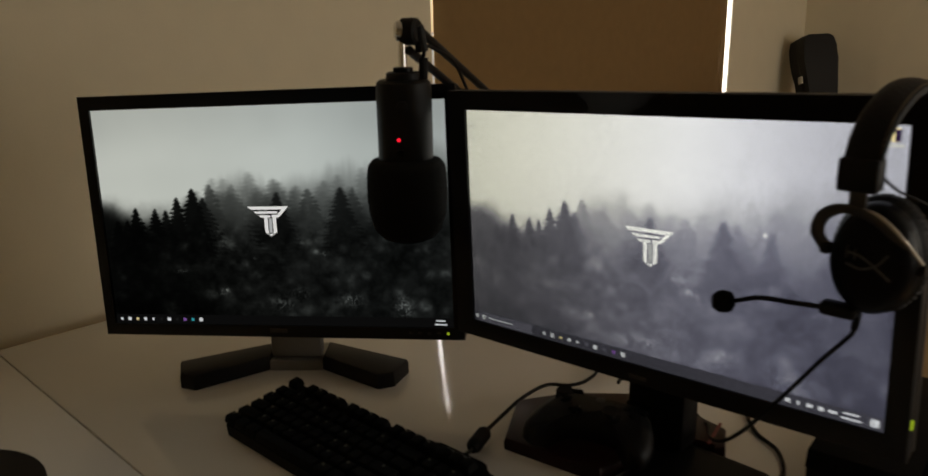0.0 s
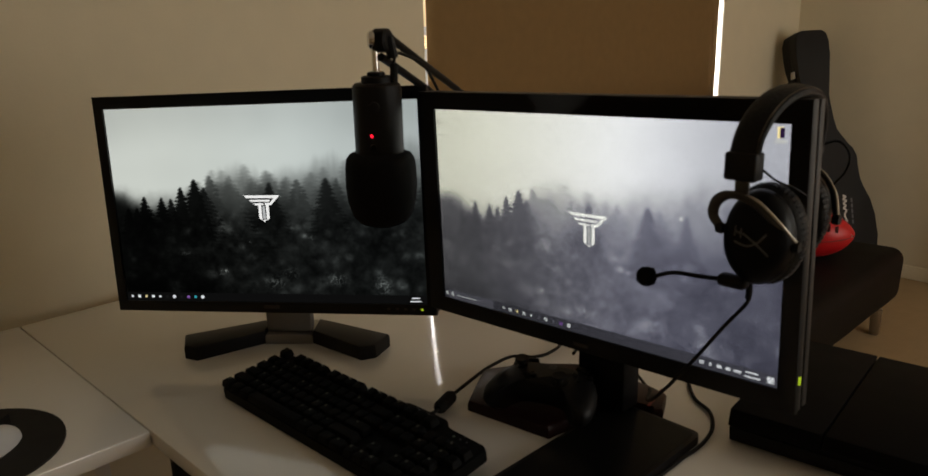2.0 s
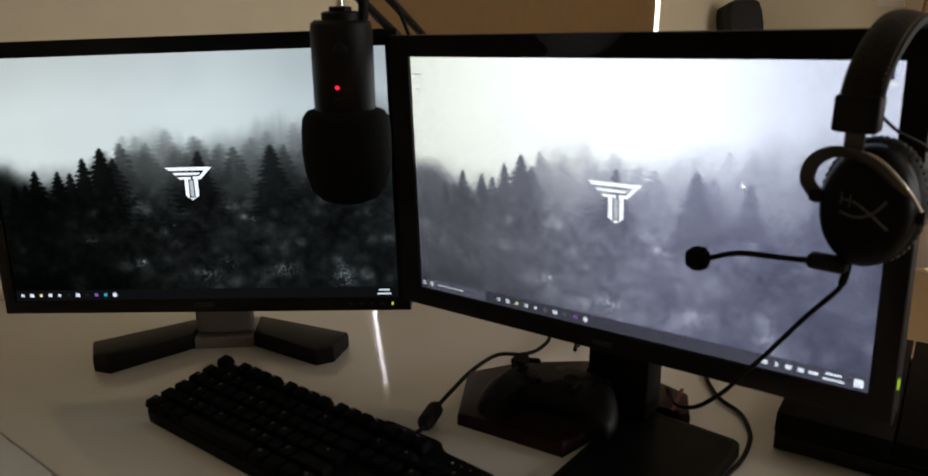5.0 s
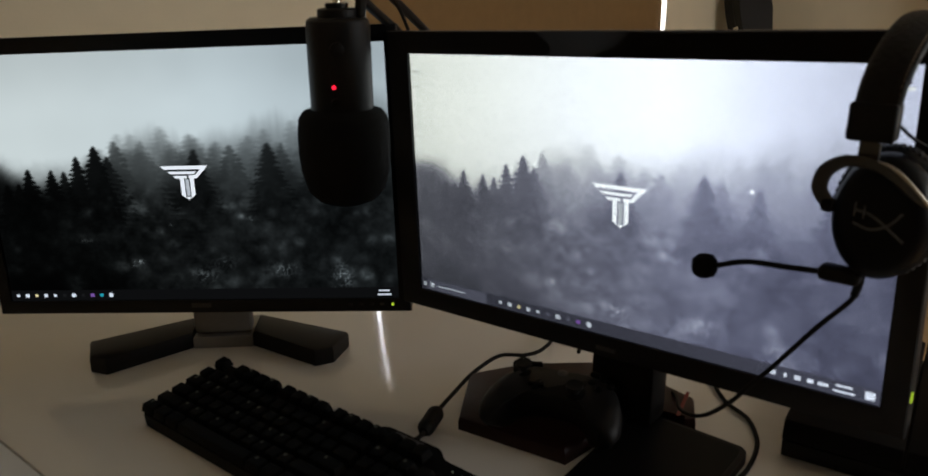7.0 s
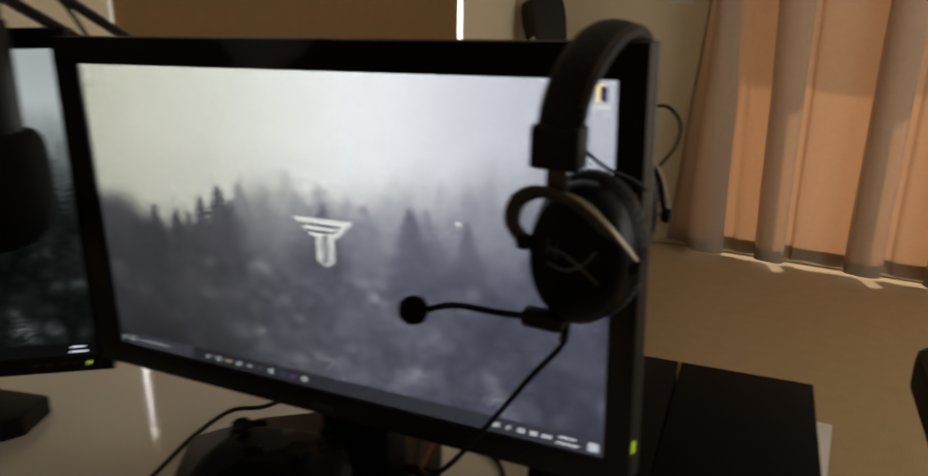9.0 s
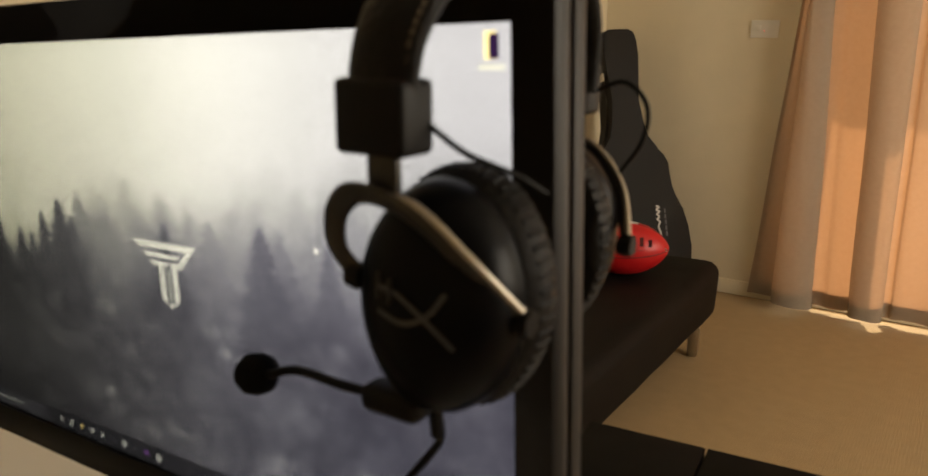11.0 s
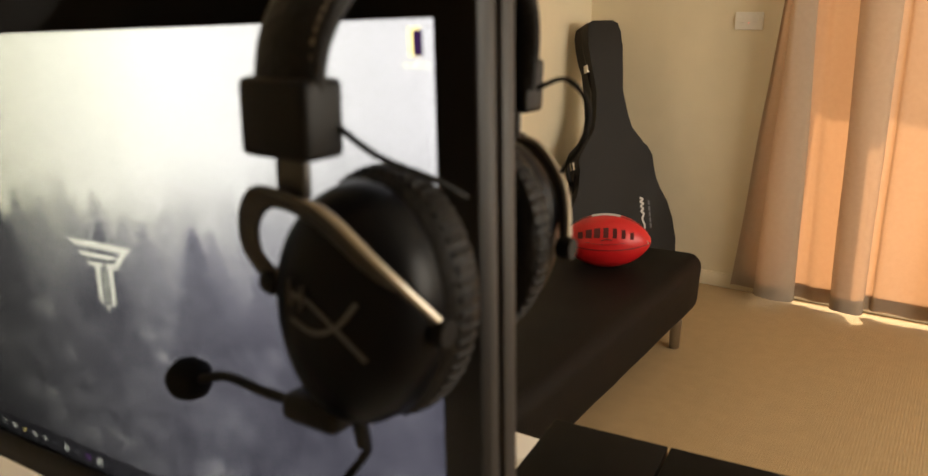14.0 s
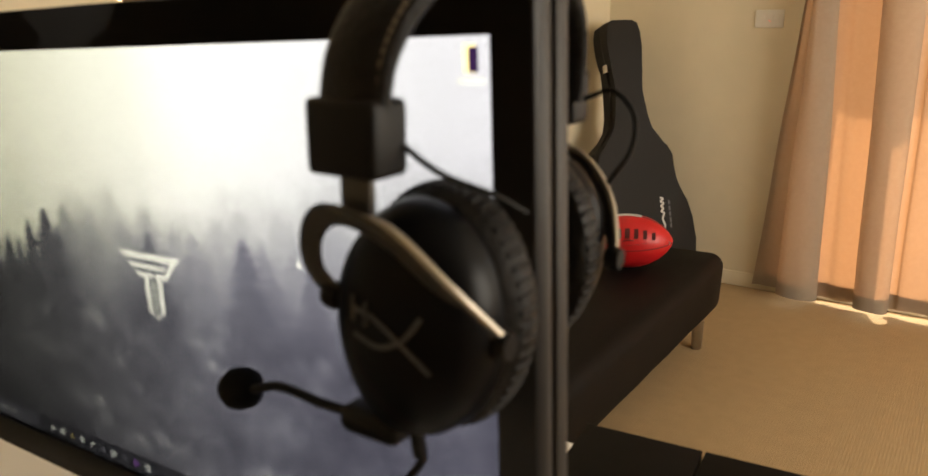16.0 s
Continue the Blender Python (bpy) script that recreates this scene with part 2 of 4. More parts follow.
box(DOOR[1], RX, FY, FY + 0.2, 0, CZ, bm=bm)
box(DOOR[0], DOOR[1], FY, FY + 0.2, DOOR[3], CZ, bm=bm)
structure("wall_north", bm, wall_paint, "cream painted plaster wall behind the curtain", "wall")
# unseen wall; its opening is added only to let the fill lamp in
bm = box(RX, RX + 0.15, BY - 0.2, 1.5, 0, CZ)
box(RX, RX + 0.15, 3.1, FY + 0.2, 0, CZ, bm=bm)
box(RX, RX + 0.15, 1.5, 3.1, 0, 0.85, bm=bm)
box(RX, RX + 0.15, 1.5, 3.1, 2.05, CZ, bm=bm)
structure("wall_east", bm, wall_paint, "cream painted plaster wall with an opening added for fill light", "wall")
structure("wall_south", box(WX, RX, BY - 0.2, BY, 0, CZ), wall_paint, "cream painted plaster wall", "wall")
structure("ceiling", box(WX - 0.2, RX + 0.15, BY - 0.2, FY + 0.2, CZ, CZ + 0.15), ceiling_paint, "plain white ceiling", "ceiling")
structure("floor", box(WX - 0.2, RX + 0.15, BY - 0.2, FY + 0.2, -0.12, 0), carpet, "tan ribbed loop-pile carpet", "carpet")
structure("baseboard_north", box(WX + 0.016, DOOR[0] - 0.02, FY - 0.014, FY - 0.001, 0.001, 0.07, 0.004), wall_paint, "low skirting board painted like the wall", "baseboard", 30)
structure("baseboard_west", box(WX + 0.001, WX + 0.015, BY + 0.02, FY - 0.002, 0.001, 0.07, 0.004), wall_paint, "low skirting board painted like the wall", "baseboard", 30)
structure("ground", box(-60, 60, -60, 60, -0.3, -0.125), material("paving", (0.42, 0.37, 0.3), 0.9, grain=0.2, scale=20, blotch=0.2), "pale paved ground outside", "ground")
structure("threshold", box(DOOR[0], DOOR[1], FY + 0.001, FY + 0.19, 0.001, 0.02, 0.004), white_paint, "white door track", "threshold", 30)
# roof overhang outside that shades the upper part of the curtain
structure("eave", box(-4, 5.5, FY + 0.21, FY + 1.35, 2.22, 2.34), white_paint, "white roof overhang outside", "eave")

# window behind the roller blind
for k, (y0, y1) in enumerate(((WIN[0] + 0.0005, WIN[0] + 0.003), (WIN[1] - 0.003, WIN[1] - 0.0005))):
    structure("trim_%d" % (k + 1), box(WX - 0.118, WX - 0.003, y0, y1, WIN[2], WIN[3]), white_paint, "white lining of the window opening", "trim")
win = thing("window_1", pose(WX - 0.14, WIN[0], WIN[2]), "white framed window behind the blind", "window")
win["kind"] = "structure"
wl, wh = WIN[1] - WIN[0], WIN[3] - WIN[2]
for name, b in (("window_frame", (-0.02, 0.02, 0.0, 0.035, 0, wh)), ("window_frame", (-0.02, 0.02, wl - 0.035, wl, 0, wh)), ("window_frame", (-0.02, 0.02, 0.035, wl - 0.035, 0, 0.04)), ("window_frame", (-0.02, 0.02, 0.035, wl - 0.035, wh - 0.04, wh)), ("transom", (-0.018, 0.018, 0.035, wl - 0.035, 0.36, 0.40))):
    part(name, box(*b, 0.003), white_paint, win)

blind = thing("roller_blind", pose(WX - 0.008, (WIN[0] + WIN[1]) / 2, 0), "brown fabric roller blind drawn down over the window", "blind")
bw = 0.5 * (WIN[1] - WIN[0])
bm = bmesh.new()
cols = 24
grid = []
for i in range(cols + 1):
    y = -bw + 0.017 + (2 * bw - 0.017 - 0.030) * i / cols
    grid.append([bm.verts.new((0.002 * math.sin(5 * y) + 0.0015 * math.sin(17 * y + z), y, z)) for z in (WIN[2] + 0.02, 1.1, 1.3, WIN[3] - 0.01)])
for a, b in zip(grid, grid[1:]):
    for k in range(3):
        bm.faces.new((a[k], b[k], b[k + 1], a[k + 1]))
cl = part("fabric", bm, blind_cloth, blind, smooth=60)
sol = cl.modifiers.new("thickness", "SOLIDIFY")
sol.thickness = 0.0012
part("hem_bar", box(-0.006, 0.006, -bw + 0.014, bw - 0.032, WIN[2] + 0.005, WIN[2] + 0.03, 0.004), white_paint, blind)
part("roller", turned(lathe([(0.02, -bw + 0.01), (0.02, bw - 0.01)], 20), pose(0, 0, WIN[3] - 0.021, -90)), white_paint, blind)


# curtain with deep rolled folds
def curtain():
    cur = thing("curtain", pose(0, FY - 0.05, 0), "beige floor-length curtain drawn in deep rolled folds, sunlit from behind", "curtain")
    folds = [(-0.412, 0.090), (-0.118, 0.066), (0.280, 0.078), (0.60, 0.075), (0.90, 0.07), (1.18, 0.06)]
    plan = [(-0.618, 0.005), (-0.59, 0.012), (-0.54, 0.0)]
    for c, h in folds:
        plan += [(c - 0.62 * h, 0.0), (c - 0.60 * h, -0.018), (c - 0.98 * h, -0.05), (c - 0.82 * h, -0.088), (c - 0.3 * h, -0.108), (c + 0.3 * h, -0.108), (c + 0.82 * h, -0.088), (c + 0.98 * h, -0.05), (c + 0.60 * h, -0.018), (c + 0.62 * h, 0.0), (c + 1.3 * h, 0.012), (c + 1.75 * h, -0.004)]
    line = smooth_path([(x, y, 0) for x, y in plan], 6)

    def sheet(z0, z1, rows, back):
        bm = bmesh.new()
        g = []
        for i, p in enumerate(line):
            g.append([])
            for k in range(rows + 1):
                z = z0 + (z1 - z0) * k / rows + (1 - k / rows) * 0.004 * (1 + math.sin(p.x * 23 + 2 * math.sin(p.x * 7)))
                pull = (0.080 * min(z, 1.5) * max(0.0, 1 - (p.x + 0.60) / 0.2)) - 0.045 * min(z, 1.5) * max(0.0, 1 - abs(p.x + 0.3) / 0.4)
                w = 0.004 * noise.noise((p.x * 14, z * 1.5, 2.0)) + 0.010 * noise.noise((p.x * 4, z * 1.2, 7.0))
                g[-1].append(bm.verts.new((p.x + pull + 0.006 * noise.noise((p.x * 5, z * 2, 5.0)), p.y * (1 - 0.12 * z / 2.2) + w + back, z)))
        for a, b in zip(g, g[1:]):
            for k in range(rows):
                bm.faces.new((a[k], b[k], b[k + 1], a[k + 1]))
        return bm

    part("cloth", sheet(0.027, 2.25, 26, 0.0), curtain_cloth, cur, smooth=80)
    part("hem", sheet(0.028, 0.095, 3, 0.004), hem_cloth, cur, "doubled hem that lets less light through", smooth=80)
    part("curtain_rod", turned(lathe([(0.012, -0.75), (0.012, 2.2)], 16), pose(0, -0.05, 2.27, 0, 90, 0)), steel, cur)
    return cur


curtain()

# wall plate
plate = thing("wall_socket", pose(-0.664, FY - 0.001, 1.21, 90), "white plastic wall plate with a small red light", "socket")
part("plate", prism([(-0.058, -0.037), (0.058, -0.037), (0.058, 0.037), (-0.058, 0.037)], 0, 0.009, 0.003), white_paint, plate)
for k in (-0.028, 0.028):
    part("rocker", box(k - 0.012, k + 0.012, -0.008, 0.016, 0.009, 0.013, 0.0015), white_paint, plate)
part("indicator", box(-0.0015, 0.0015, -0.0105, -0.0075, 0.0092, 0.0105), red_led, plate)

# ---- desks ----
DZ = 0.75
SEAM = 0.3735


def desk(name, x0, x1, y0, y1, label, legs):
    d = thing(name, pose(0, 0, 0), label, "desk")
    part("desktop", box(x0, x1, y0, y1, DZ - 0.025, DZ, 0.003), desk_gloss, d)
    for x, y in legs:
        part("leg", box(x - 0.025, x + 0.025, y - 0.025, y + 0.025, 0.0, DZ - 0.0255, 0.003), desk_edge, d)
    return d


d = desk("corner_desk", -1.318, 0.184, SEAM + 0.0007, 1.245, "white high-gloss desktop along the window wall", ((-1.27, 0.45), (-1.27, 1.19), (0.13, 0.45), (0.13, 1.19)))
part("apron", box(-1.24, 0.10, 1.18, 1.198, 0.52, DZ - 0.0255, 0.002), desk_edge, d)
part("steel_leg", box(-0.715, -0.690, 0.392, 0.422, 0.0, DZ - 0.0255, 0.002), black_plastic, d, "black steel leg")
d = desk("side_desk", -1.320, -0.722, -1.25, SEAM - 0.0007, "white high-gloss side desk butted to the corner desk", ((-1.27, -1.2), (-0.76, -1.2)))
part("drawer_body", box(-1.29, -0.802, -0.15, SEAM - 0.06, 0.0, DZ - 0.0255, 0.002), desk_edge, d)
for k in range(3):
    dr = part("drawer", box(-0.8015, -0.7835, -0.145, SEAM - 0.065, 0.075 + 0.21 * k, 0.275 + 0.21 * k, 0.002), white_paint, d)
    part("handle", sweep([(-0.7835, -0.02, 0.18 + 0.21 * k), (-0.76, -0.01, 0.18 + 0.21 * k), (-0.76, 0.20, 0.18 + 0.21 * k), (-0.7835, 0.21, 0.18 + 0.21 * k)], 0.005, n=8, steps=4), steel, dr)


# ---- screens ----

def field_noise(u, v, scale, seed, octaves=4, rough=0.55):
    """Smooth noise over the picture, 0 to 1."""
    total, amp, norm = 0.0, 1.0, 0.0
    for k in range(octaves):
        g = np.random.RandomState(seed + 17 * k).rand(160, 160)
        x, y = u * scale * 1.78 * 2 ** k, v * scale * 2 ** k
        i, j = np.floor(x).astype(int), np.floor(y).astype(int)
        fx, fy = x - i, y - j
        fx, fy = fx * fx * (3 - 2 * fx), fy * fy * (3 - 2 * fy)
        i, j, i1, j1 = i % 160, j % 160, (i + 1) % 160, (j + 1) % 160
        total = total + amp * ((g[i, j] * (1 - fx) + g[i1, j] * fx) * (1 - fy) + (g[i, j1] * (1 - fx) + g[i1, j1] * fx) * fy)
        norm += amp
        amp *= rough
    return total / norm


def ease(x, a, b):
    t = np.clip((x - a) / (b - a), 0, 1)
    return t * t * (3 - 2 * t)


def forest_tones(u, v):
    """The wallpaper's tones, 0 to 1: mist over a wooded slope, from the far ridge to the near crowns."""
    rnd = random.Random(21)
    tone = 0.845 - 0.05 * ease(v, 0.75, 1.0) + 0.05 * (field_noise(u, v, 2.2, 3) - 0.5)

    def over(mask, t):
        return tone * (1 - mask) + t * mask

    fine = field_noise(u, v, 46, 5, 3)
    soft = field_noise(u, v, 7, 8, 5)
    # far ridge that climbs into the mist
    ridge = 0.50 + 0.215 * ease(u, 0.24, 0.42) + 0.05 * ease(u, 0.55, 0.70) + 0.075 * ease(u, 0.72, 0.90) + 0.10 * (field_noise(u, 0 * v, 9, 31, 4, 0.7) - 0.5)
    tone = over(0.62 * ease(ridge - v + 0.05 * (soft - 0.5), -0.012, 0.12), 0.56 - 0.14 * ease(v, 0.72, 0.52))

    def spruce(x, top, wide, dark, strength, blur, low):
        nonlocal tone
        d = top - v
        s = np.sign(u - x)
        step = 0.017 + 0.006 * rnd.random()
        saw = ((d + 0.004 * s + 0.010 * (fine - 0.5)) / step) % 1.0
        w = wide * np.clip(d, 0, 1) ** 0.85 * (0.55 + 0.5 * saw + 0.7 * (fine - 0.5))
        inside = ease(w - np.abs(u - x) * 1.78, -blur, blur) * ease(d, 0.0, 0.012)
        fade = 1 - ease(v, low + 0.10, low) * 0.85
        tone = over(inside * strength * fade, dark + 0.05 * (soft - 0.5))

    # misty rows of tops on the middle slope
    for k in range(60):
        x = 0.26 + 0.76 * rnd.random()
        top = 0.53 + 0.13 * min(1.0, max(0.0, (x - 0.24) / 0.14)) + rnd.uniform(-0.05, 0.06) + 0.10 * max(0.0, x - 0.66)
        spruce(x, top, rnd.uniform(0.3, 0.6), 0.33 + 0.5 * (top - 0.56) + rnd.uniform(-0.03, 0.05), rnd.uniform(0.2, 0.45), 0.020, 0.30)
    # the slope below them darkens towards the near wood
    tone = over(0.95 * ease(v + 0.10 * (soft - 0.5), 0.60 , 0.36), 0.145 + 0.05 * ease(u, 0.3, 0.8))
    tone = over(0.9 * ease(v + 0.05 * (soft - 0.5) + 0.10 * ease(u, 0.02, 0.2), 0.60, 0.50) * ease(u, 0.40, 0.15), 0.13)
    for x, top, wide, dark, strength in ((0.60, 0.635, 0.42, 0.30, 0.6), (0.713, 0.640, 0.30, 0.27, 0.5), (0.405, 0.66, 0.40, 0.38, 0.4), (0.345, 0.66, 0.34, 0.30, 0.6), (0.52, 0.622, 0.34, 0.18, 0.8), (0.683, 0.640, 0.34, 0.20, 0.8), (0.78, 0.622, 0.27, 0.23, 0.75), (0.90, 0.645, 0.32, 0.22, 0.7), (0.96, 0.66, 0.32, 0.24, 0.6)):
        spruce(x, top, wide, dark, strength, 0.011, 0.30)
    for x, top, wide, dark in ((0.222, 0.545, 0.30, 0.15), (0.325, 0.60, 0.36, 0.20), (0.115, 0.50, 0.34, 0.12), (0.026, 0.47, 0.36, 0.12), (0.087, 0.497, 0.34, 0.105), (0.141, 0.557, 0.32, 0.105), (0.194, 0.552, 0.30, 0.12), (0.255, 0.603, 0.30, 0.135), (0.298, 0.642, 0.34, 0.15)):
        spruce(x, top, wide, dark, 0.92, 0.007, 0.26)
    # billowing crowns of the near wood, the nearest last
    leafy = field_noise(u, v, 30, 61, 4, 0.65)
    billow = np.abs(field_noise(u, v, 11, 71, 4, 0.6) - 0.5) * 2
    near = ease(v, 0.52, 0.40)
    tone = tone * (1 + near * (0.55 * (billow - 0.22) + 0.45 * (leafy - 0.5) + 0.35 * (soft - 0.5)))
    crowns = sorted(((rnd.random(), rnd.uniform(-0.02, 0.47)) for _ in range(130)), key=lambda c: -c[1])
    for x, y in crowns:
        r = (0.022 + 0.06 * (0.5 - y)) * rnd.uniform(0.6, 1.3)
        a, b = np.searchsorted(u[:, 0], (x - 1.2 * r, x + 1.2 * r))
        c, d = np.searchsorted(v[0], (y - 2 * r, y + 2 * r))
        if a == b or c == d:
            continue
        cell = (slice(a, b), slice(c, d))
        dx, dy = (u[cell] - x) * 1.78, v[cell] - y
        rr = np.sqrt(dx * dx + (1.1 * dy) ** 2) / r + 1.2 * (leafy[cell] - 0.5)
        lift = rnd.uniform(0.0, 0.30) + 0.35 * rnd.random() ** 5
        tone[cell] *= 1 + near[cell] * ease(rr, 1.1, 0.2) * (lift + 0.25 * np.clip(dy / r, -1, 1)) * (0.4 + 1.2 * leafy[cell])
    tone = tone * (1 - 0.45 * ease(v, 0.30, 0.0) * ease(u, 0.5, 0.15))
    # pale blossom caught on a few shrubs
    thread = field_noise(u, v, 62, 44, 3, 0.6)
    for x, y, a, b, amount in ((0.365, 0.165, 0.013, 0.009, 0.42), (0.352, 0.150, 0.012, 0.008, 0.2), (0.515, 0.105, 0.026, 0.030, 0.26), (0.565, 0.155, 0.030, 0.026, 0.13), (0.695, 0.125, 0.030, 0.026, 0.30), (0.825, 0.085, 0.020, 0.050, 0.40), (0.25, 0.255, 0.016, 0.008, 0.24), (0.635, 0.335, 0.014, 0.012, 0.22), (0.45, 0.315, 0.004, 0.006, 0.3)):
        q = np.exp(-((u - x) / a) ** 2 - ((v - y) / b) ** 2)
        tone = tone + amount * q * np.clip(1 - np.abs(thread - 0.5) * 9, 0, 1) + 0.25 * amount * q * (fine - 0.3)
    return np.clip(tone, 0.035, 1.0)


def picture_mesh(w, h, inset, mat):
    """A fine sheet that carries the wallpaper's tones; inset is the strip that a squarer screen crops at either side."""
    nu, nv = 500, 285
    a, b = np.meshgrid(np.linspace(0, 1, nu), np.linspace(0, 1, nv), indexing="ij")
    tones = forest_tones(inset + (1 - 2 * inset) * a, b)
    vs = np.stack(((a - 0.5) * (w + 0.002), np.zeros_like(a), (b - 0.5) * (h + 0.002)), -1).reshape(-1, 3)
    i = np.arange(nu * nv).reshape(nu, nv)
    fs = np.stack((i[:-1, :-1], i[1:, :-1], i[1:, 1:], i[:-1, 1:]), -1).reshape(-1, 4)
    me = bpy.data.meshes.new("mesh")
    me.from_pydata(vs.tolist(), [], fs.tolist())
    me.attributes.new("tone", "FLOAT", "POINT").data.foreach_set("value", tones.ravel().astype(np.float32))
    me.materials.append(mat)
    return me


def picture_material(name, w, base, gain, gamma, dark, light, side0, side1, rim, power):
    """A lit panel: base is the glow of its black, side0 and side1 its cast from one side to the other, rim what is left of the light at the far side."""
    m = bpy.data.materials.new(name)
    m.use_nodes = True
    n, l = m.node_tree.nodes, m.node_tree.links
    n.remove(n["Principled BSDF"])
    tone = n.new("ShaderNodeAttribute")
    tone.attribute_name = "tone"
    tc, sep = n.new("ShaderNodeTexCoord"), n.new("ShaderNodeSeparateXYZ")
    l.new(tc.outputs["Object"], sep.inputs[0])

    def spread(value, lo, hi, a, b):
        q = n.new("ShaderNodeMapRange")
        q.interpolation_type = "SMOOTHSTEP"
        for key, val in (("From Min", lo), ("From Max", hi), ("To Min", a), ("To Max", b)):
            q.inputs[key].default_value = val
        l.new(value, q.inputs["Value"])
        return q.outputs[0]

    def calc(op, a, b):
        q = n.new("ShaderNodeMath")
        q.operation = op
        for i, val in enumerate((a, b)):
            if isinstance(val, (int, float)):
                q.inputs[i].default_value = val
            else:
                l.new(val, q.inputs[i])
        return q.outputs[0]

    def mixed(f, a, b, kind="MIX"):
        q = n.new("ShaderNodeMix")
        q.data_type, q.blend_type = "RGBA", kind
        for i, val in ((0, f), (6, a), (7, b)):
            if isinstance(val, (int, float)):
                q.inputs[i].default_value = val
            elif isinstance(val, tuple):
                q.inputs[i].default_value = (*val, 1)
            else:
                l.new(val, q.inputs[i])
        return q.outputs[2]

    level = calc("ADD", calc("MULTIPLY", calc("POWER", tone.outputs["Fac"], gamma), gain), base)
    cast = mixed(1.0, mixed(spread(tone.outputs["Fac"], 0.05, 0.7, 0, 1), dark, light), mixed(spread(sep.outputs["X"], -w / 2, w / 2, 0, 1), side0, side1), "MULTIPLY")
    e = n.new("ShaderNodeEmission")
    l.new(cast, e.inputs[0])
    l.new(calc("MULTIPLY", calc("MULTIPLY", level, spread(sep.outputs["X"], w * 0.04, w / 2, 1.0, rim)), power), e.inputs[1])
    l.new(e.outputs[0], n["Material Output"].inputs[0])
    return m


def flat(polys, depth, bm=None):
    """Flat shapes in x and z, at the depth y."""
    bm = bm or bmesh.new()
    for p in polys:
        bm.faces.new([bm.verts.new((x, depth, z)) for x, z in p])
    return bm


def logo(screen, w, mat, dx, dz):
    """The emblem in the middle of the picture: a winged T of three bars."""
    s = w * 0.0593
    shapes = [
        [(-1.0, 0.70), (1.0, 0.70), (0.87, 0.56), (-0.82, 0.56)],
        [(0.87, 0.56), (0.50, 0.19), (0.16, 0.19), (0.16, 0.31), (0.43, 0.31), (0.68, 0.56)],
        [(-0.70, 0.47), (0.50, 0.47), (0.40, 0.37), (-0.59, 0.37)],
        [(-0.50, 0.29), (0.08, 0.29), (0.08, 0.19), (-0.38, 0.19)],
        [(-0.21, 0.19), (-0.05, 0.19), (-0.05, -0.62), (-0.21, -0.50)],
        [(0.20, 0.19), (0.36, 0.19), (0.36, -0.50), (0.20, -0.62)],
        [(-0.05, -0.58), (0.20, -0.58), (0.075, -0.70)],
    ]
    core = [[(0.0, 0.15), (0.15, 0.15), (0.15, -0.53), (0.0, -0.53)]]
    place = lambda polys: [[(dx + x * s, dz + z * s) for x, z in p] for p in polys]
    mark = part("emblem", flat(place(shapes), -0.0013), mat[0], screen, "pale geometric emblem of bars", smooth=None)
    part("emblem_core", flat(place(core), -0.0012), mat[1], screen, smooth=None)
    return mark


def square(x, z, a, b=None):
    b = b or a
    return [(x - a, z - b), (x + a, z - b), (x + a, z + b), (x - a, z + b)]


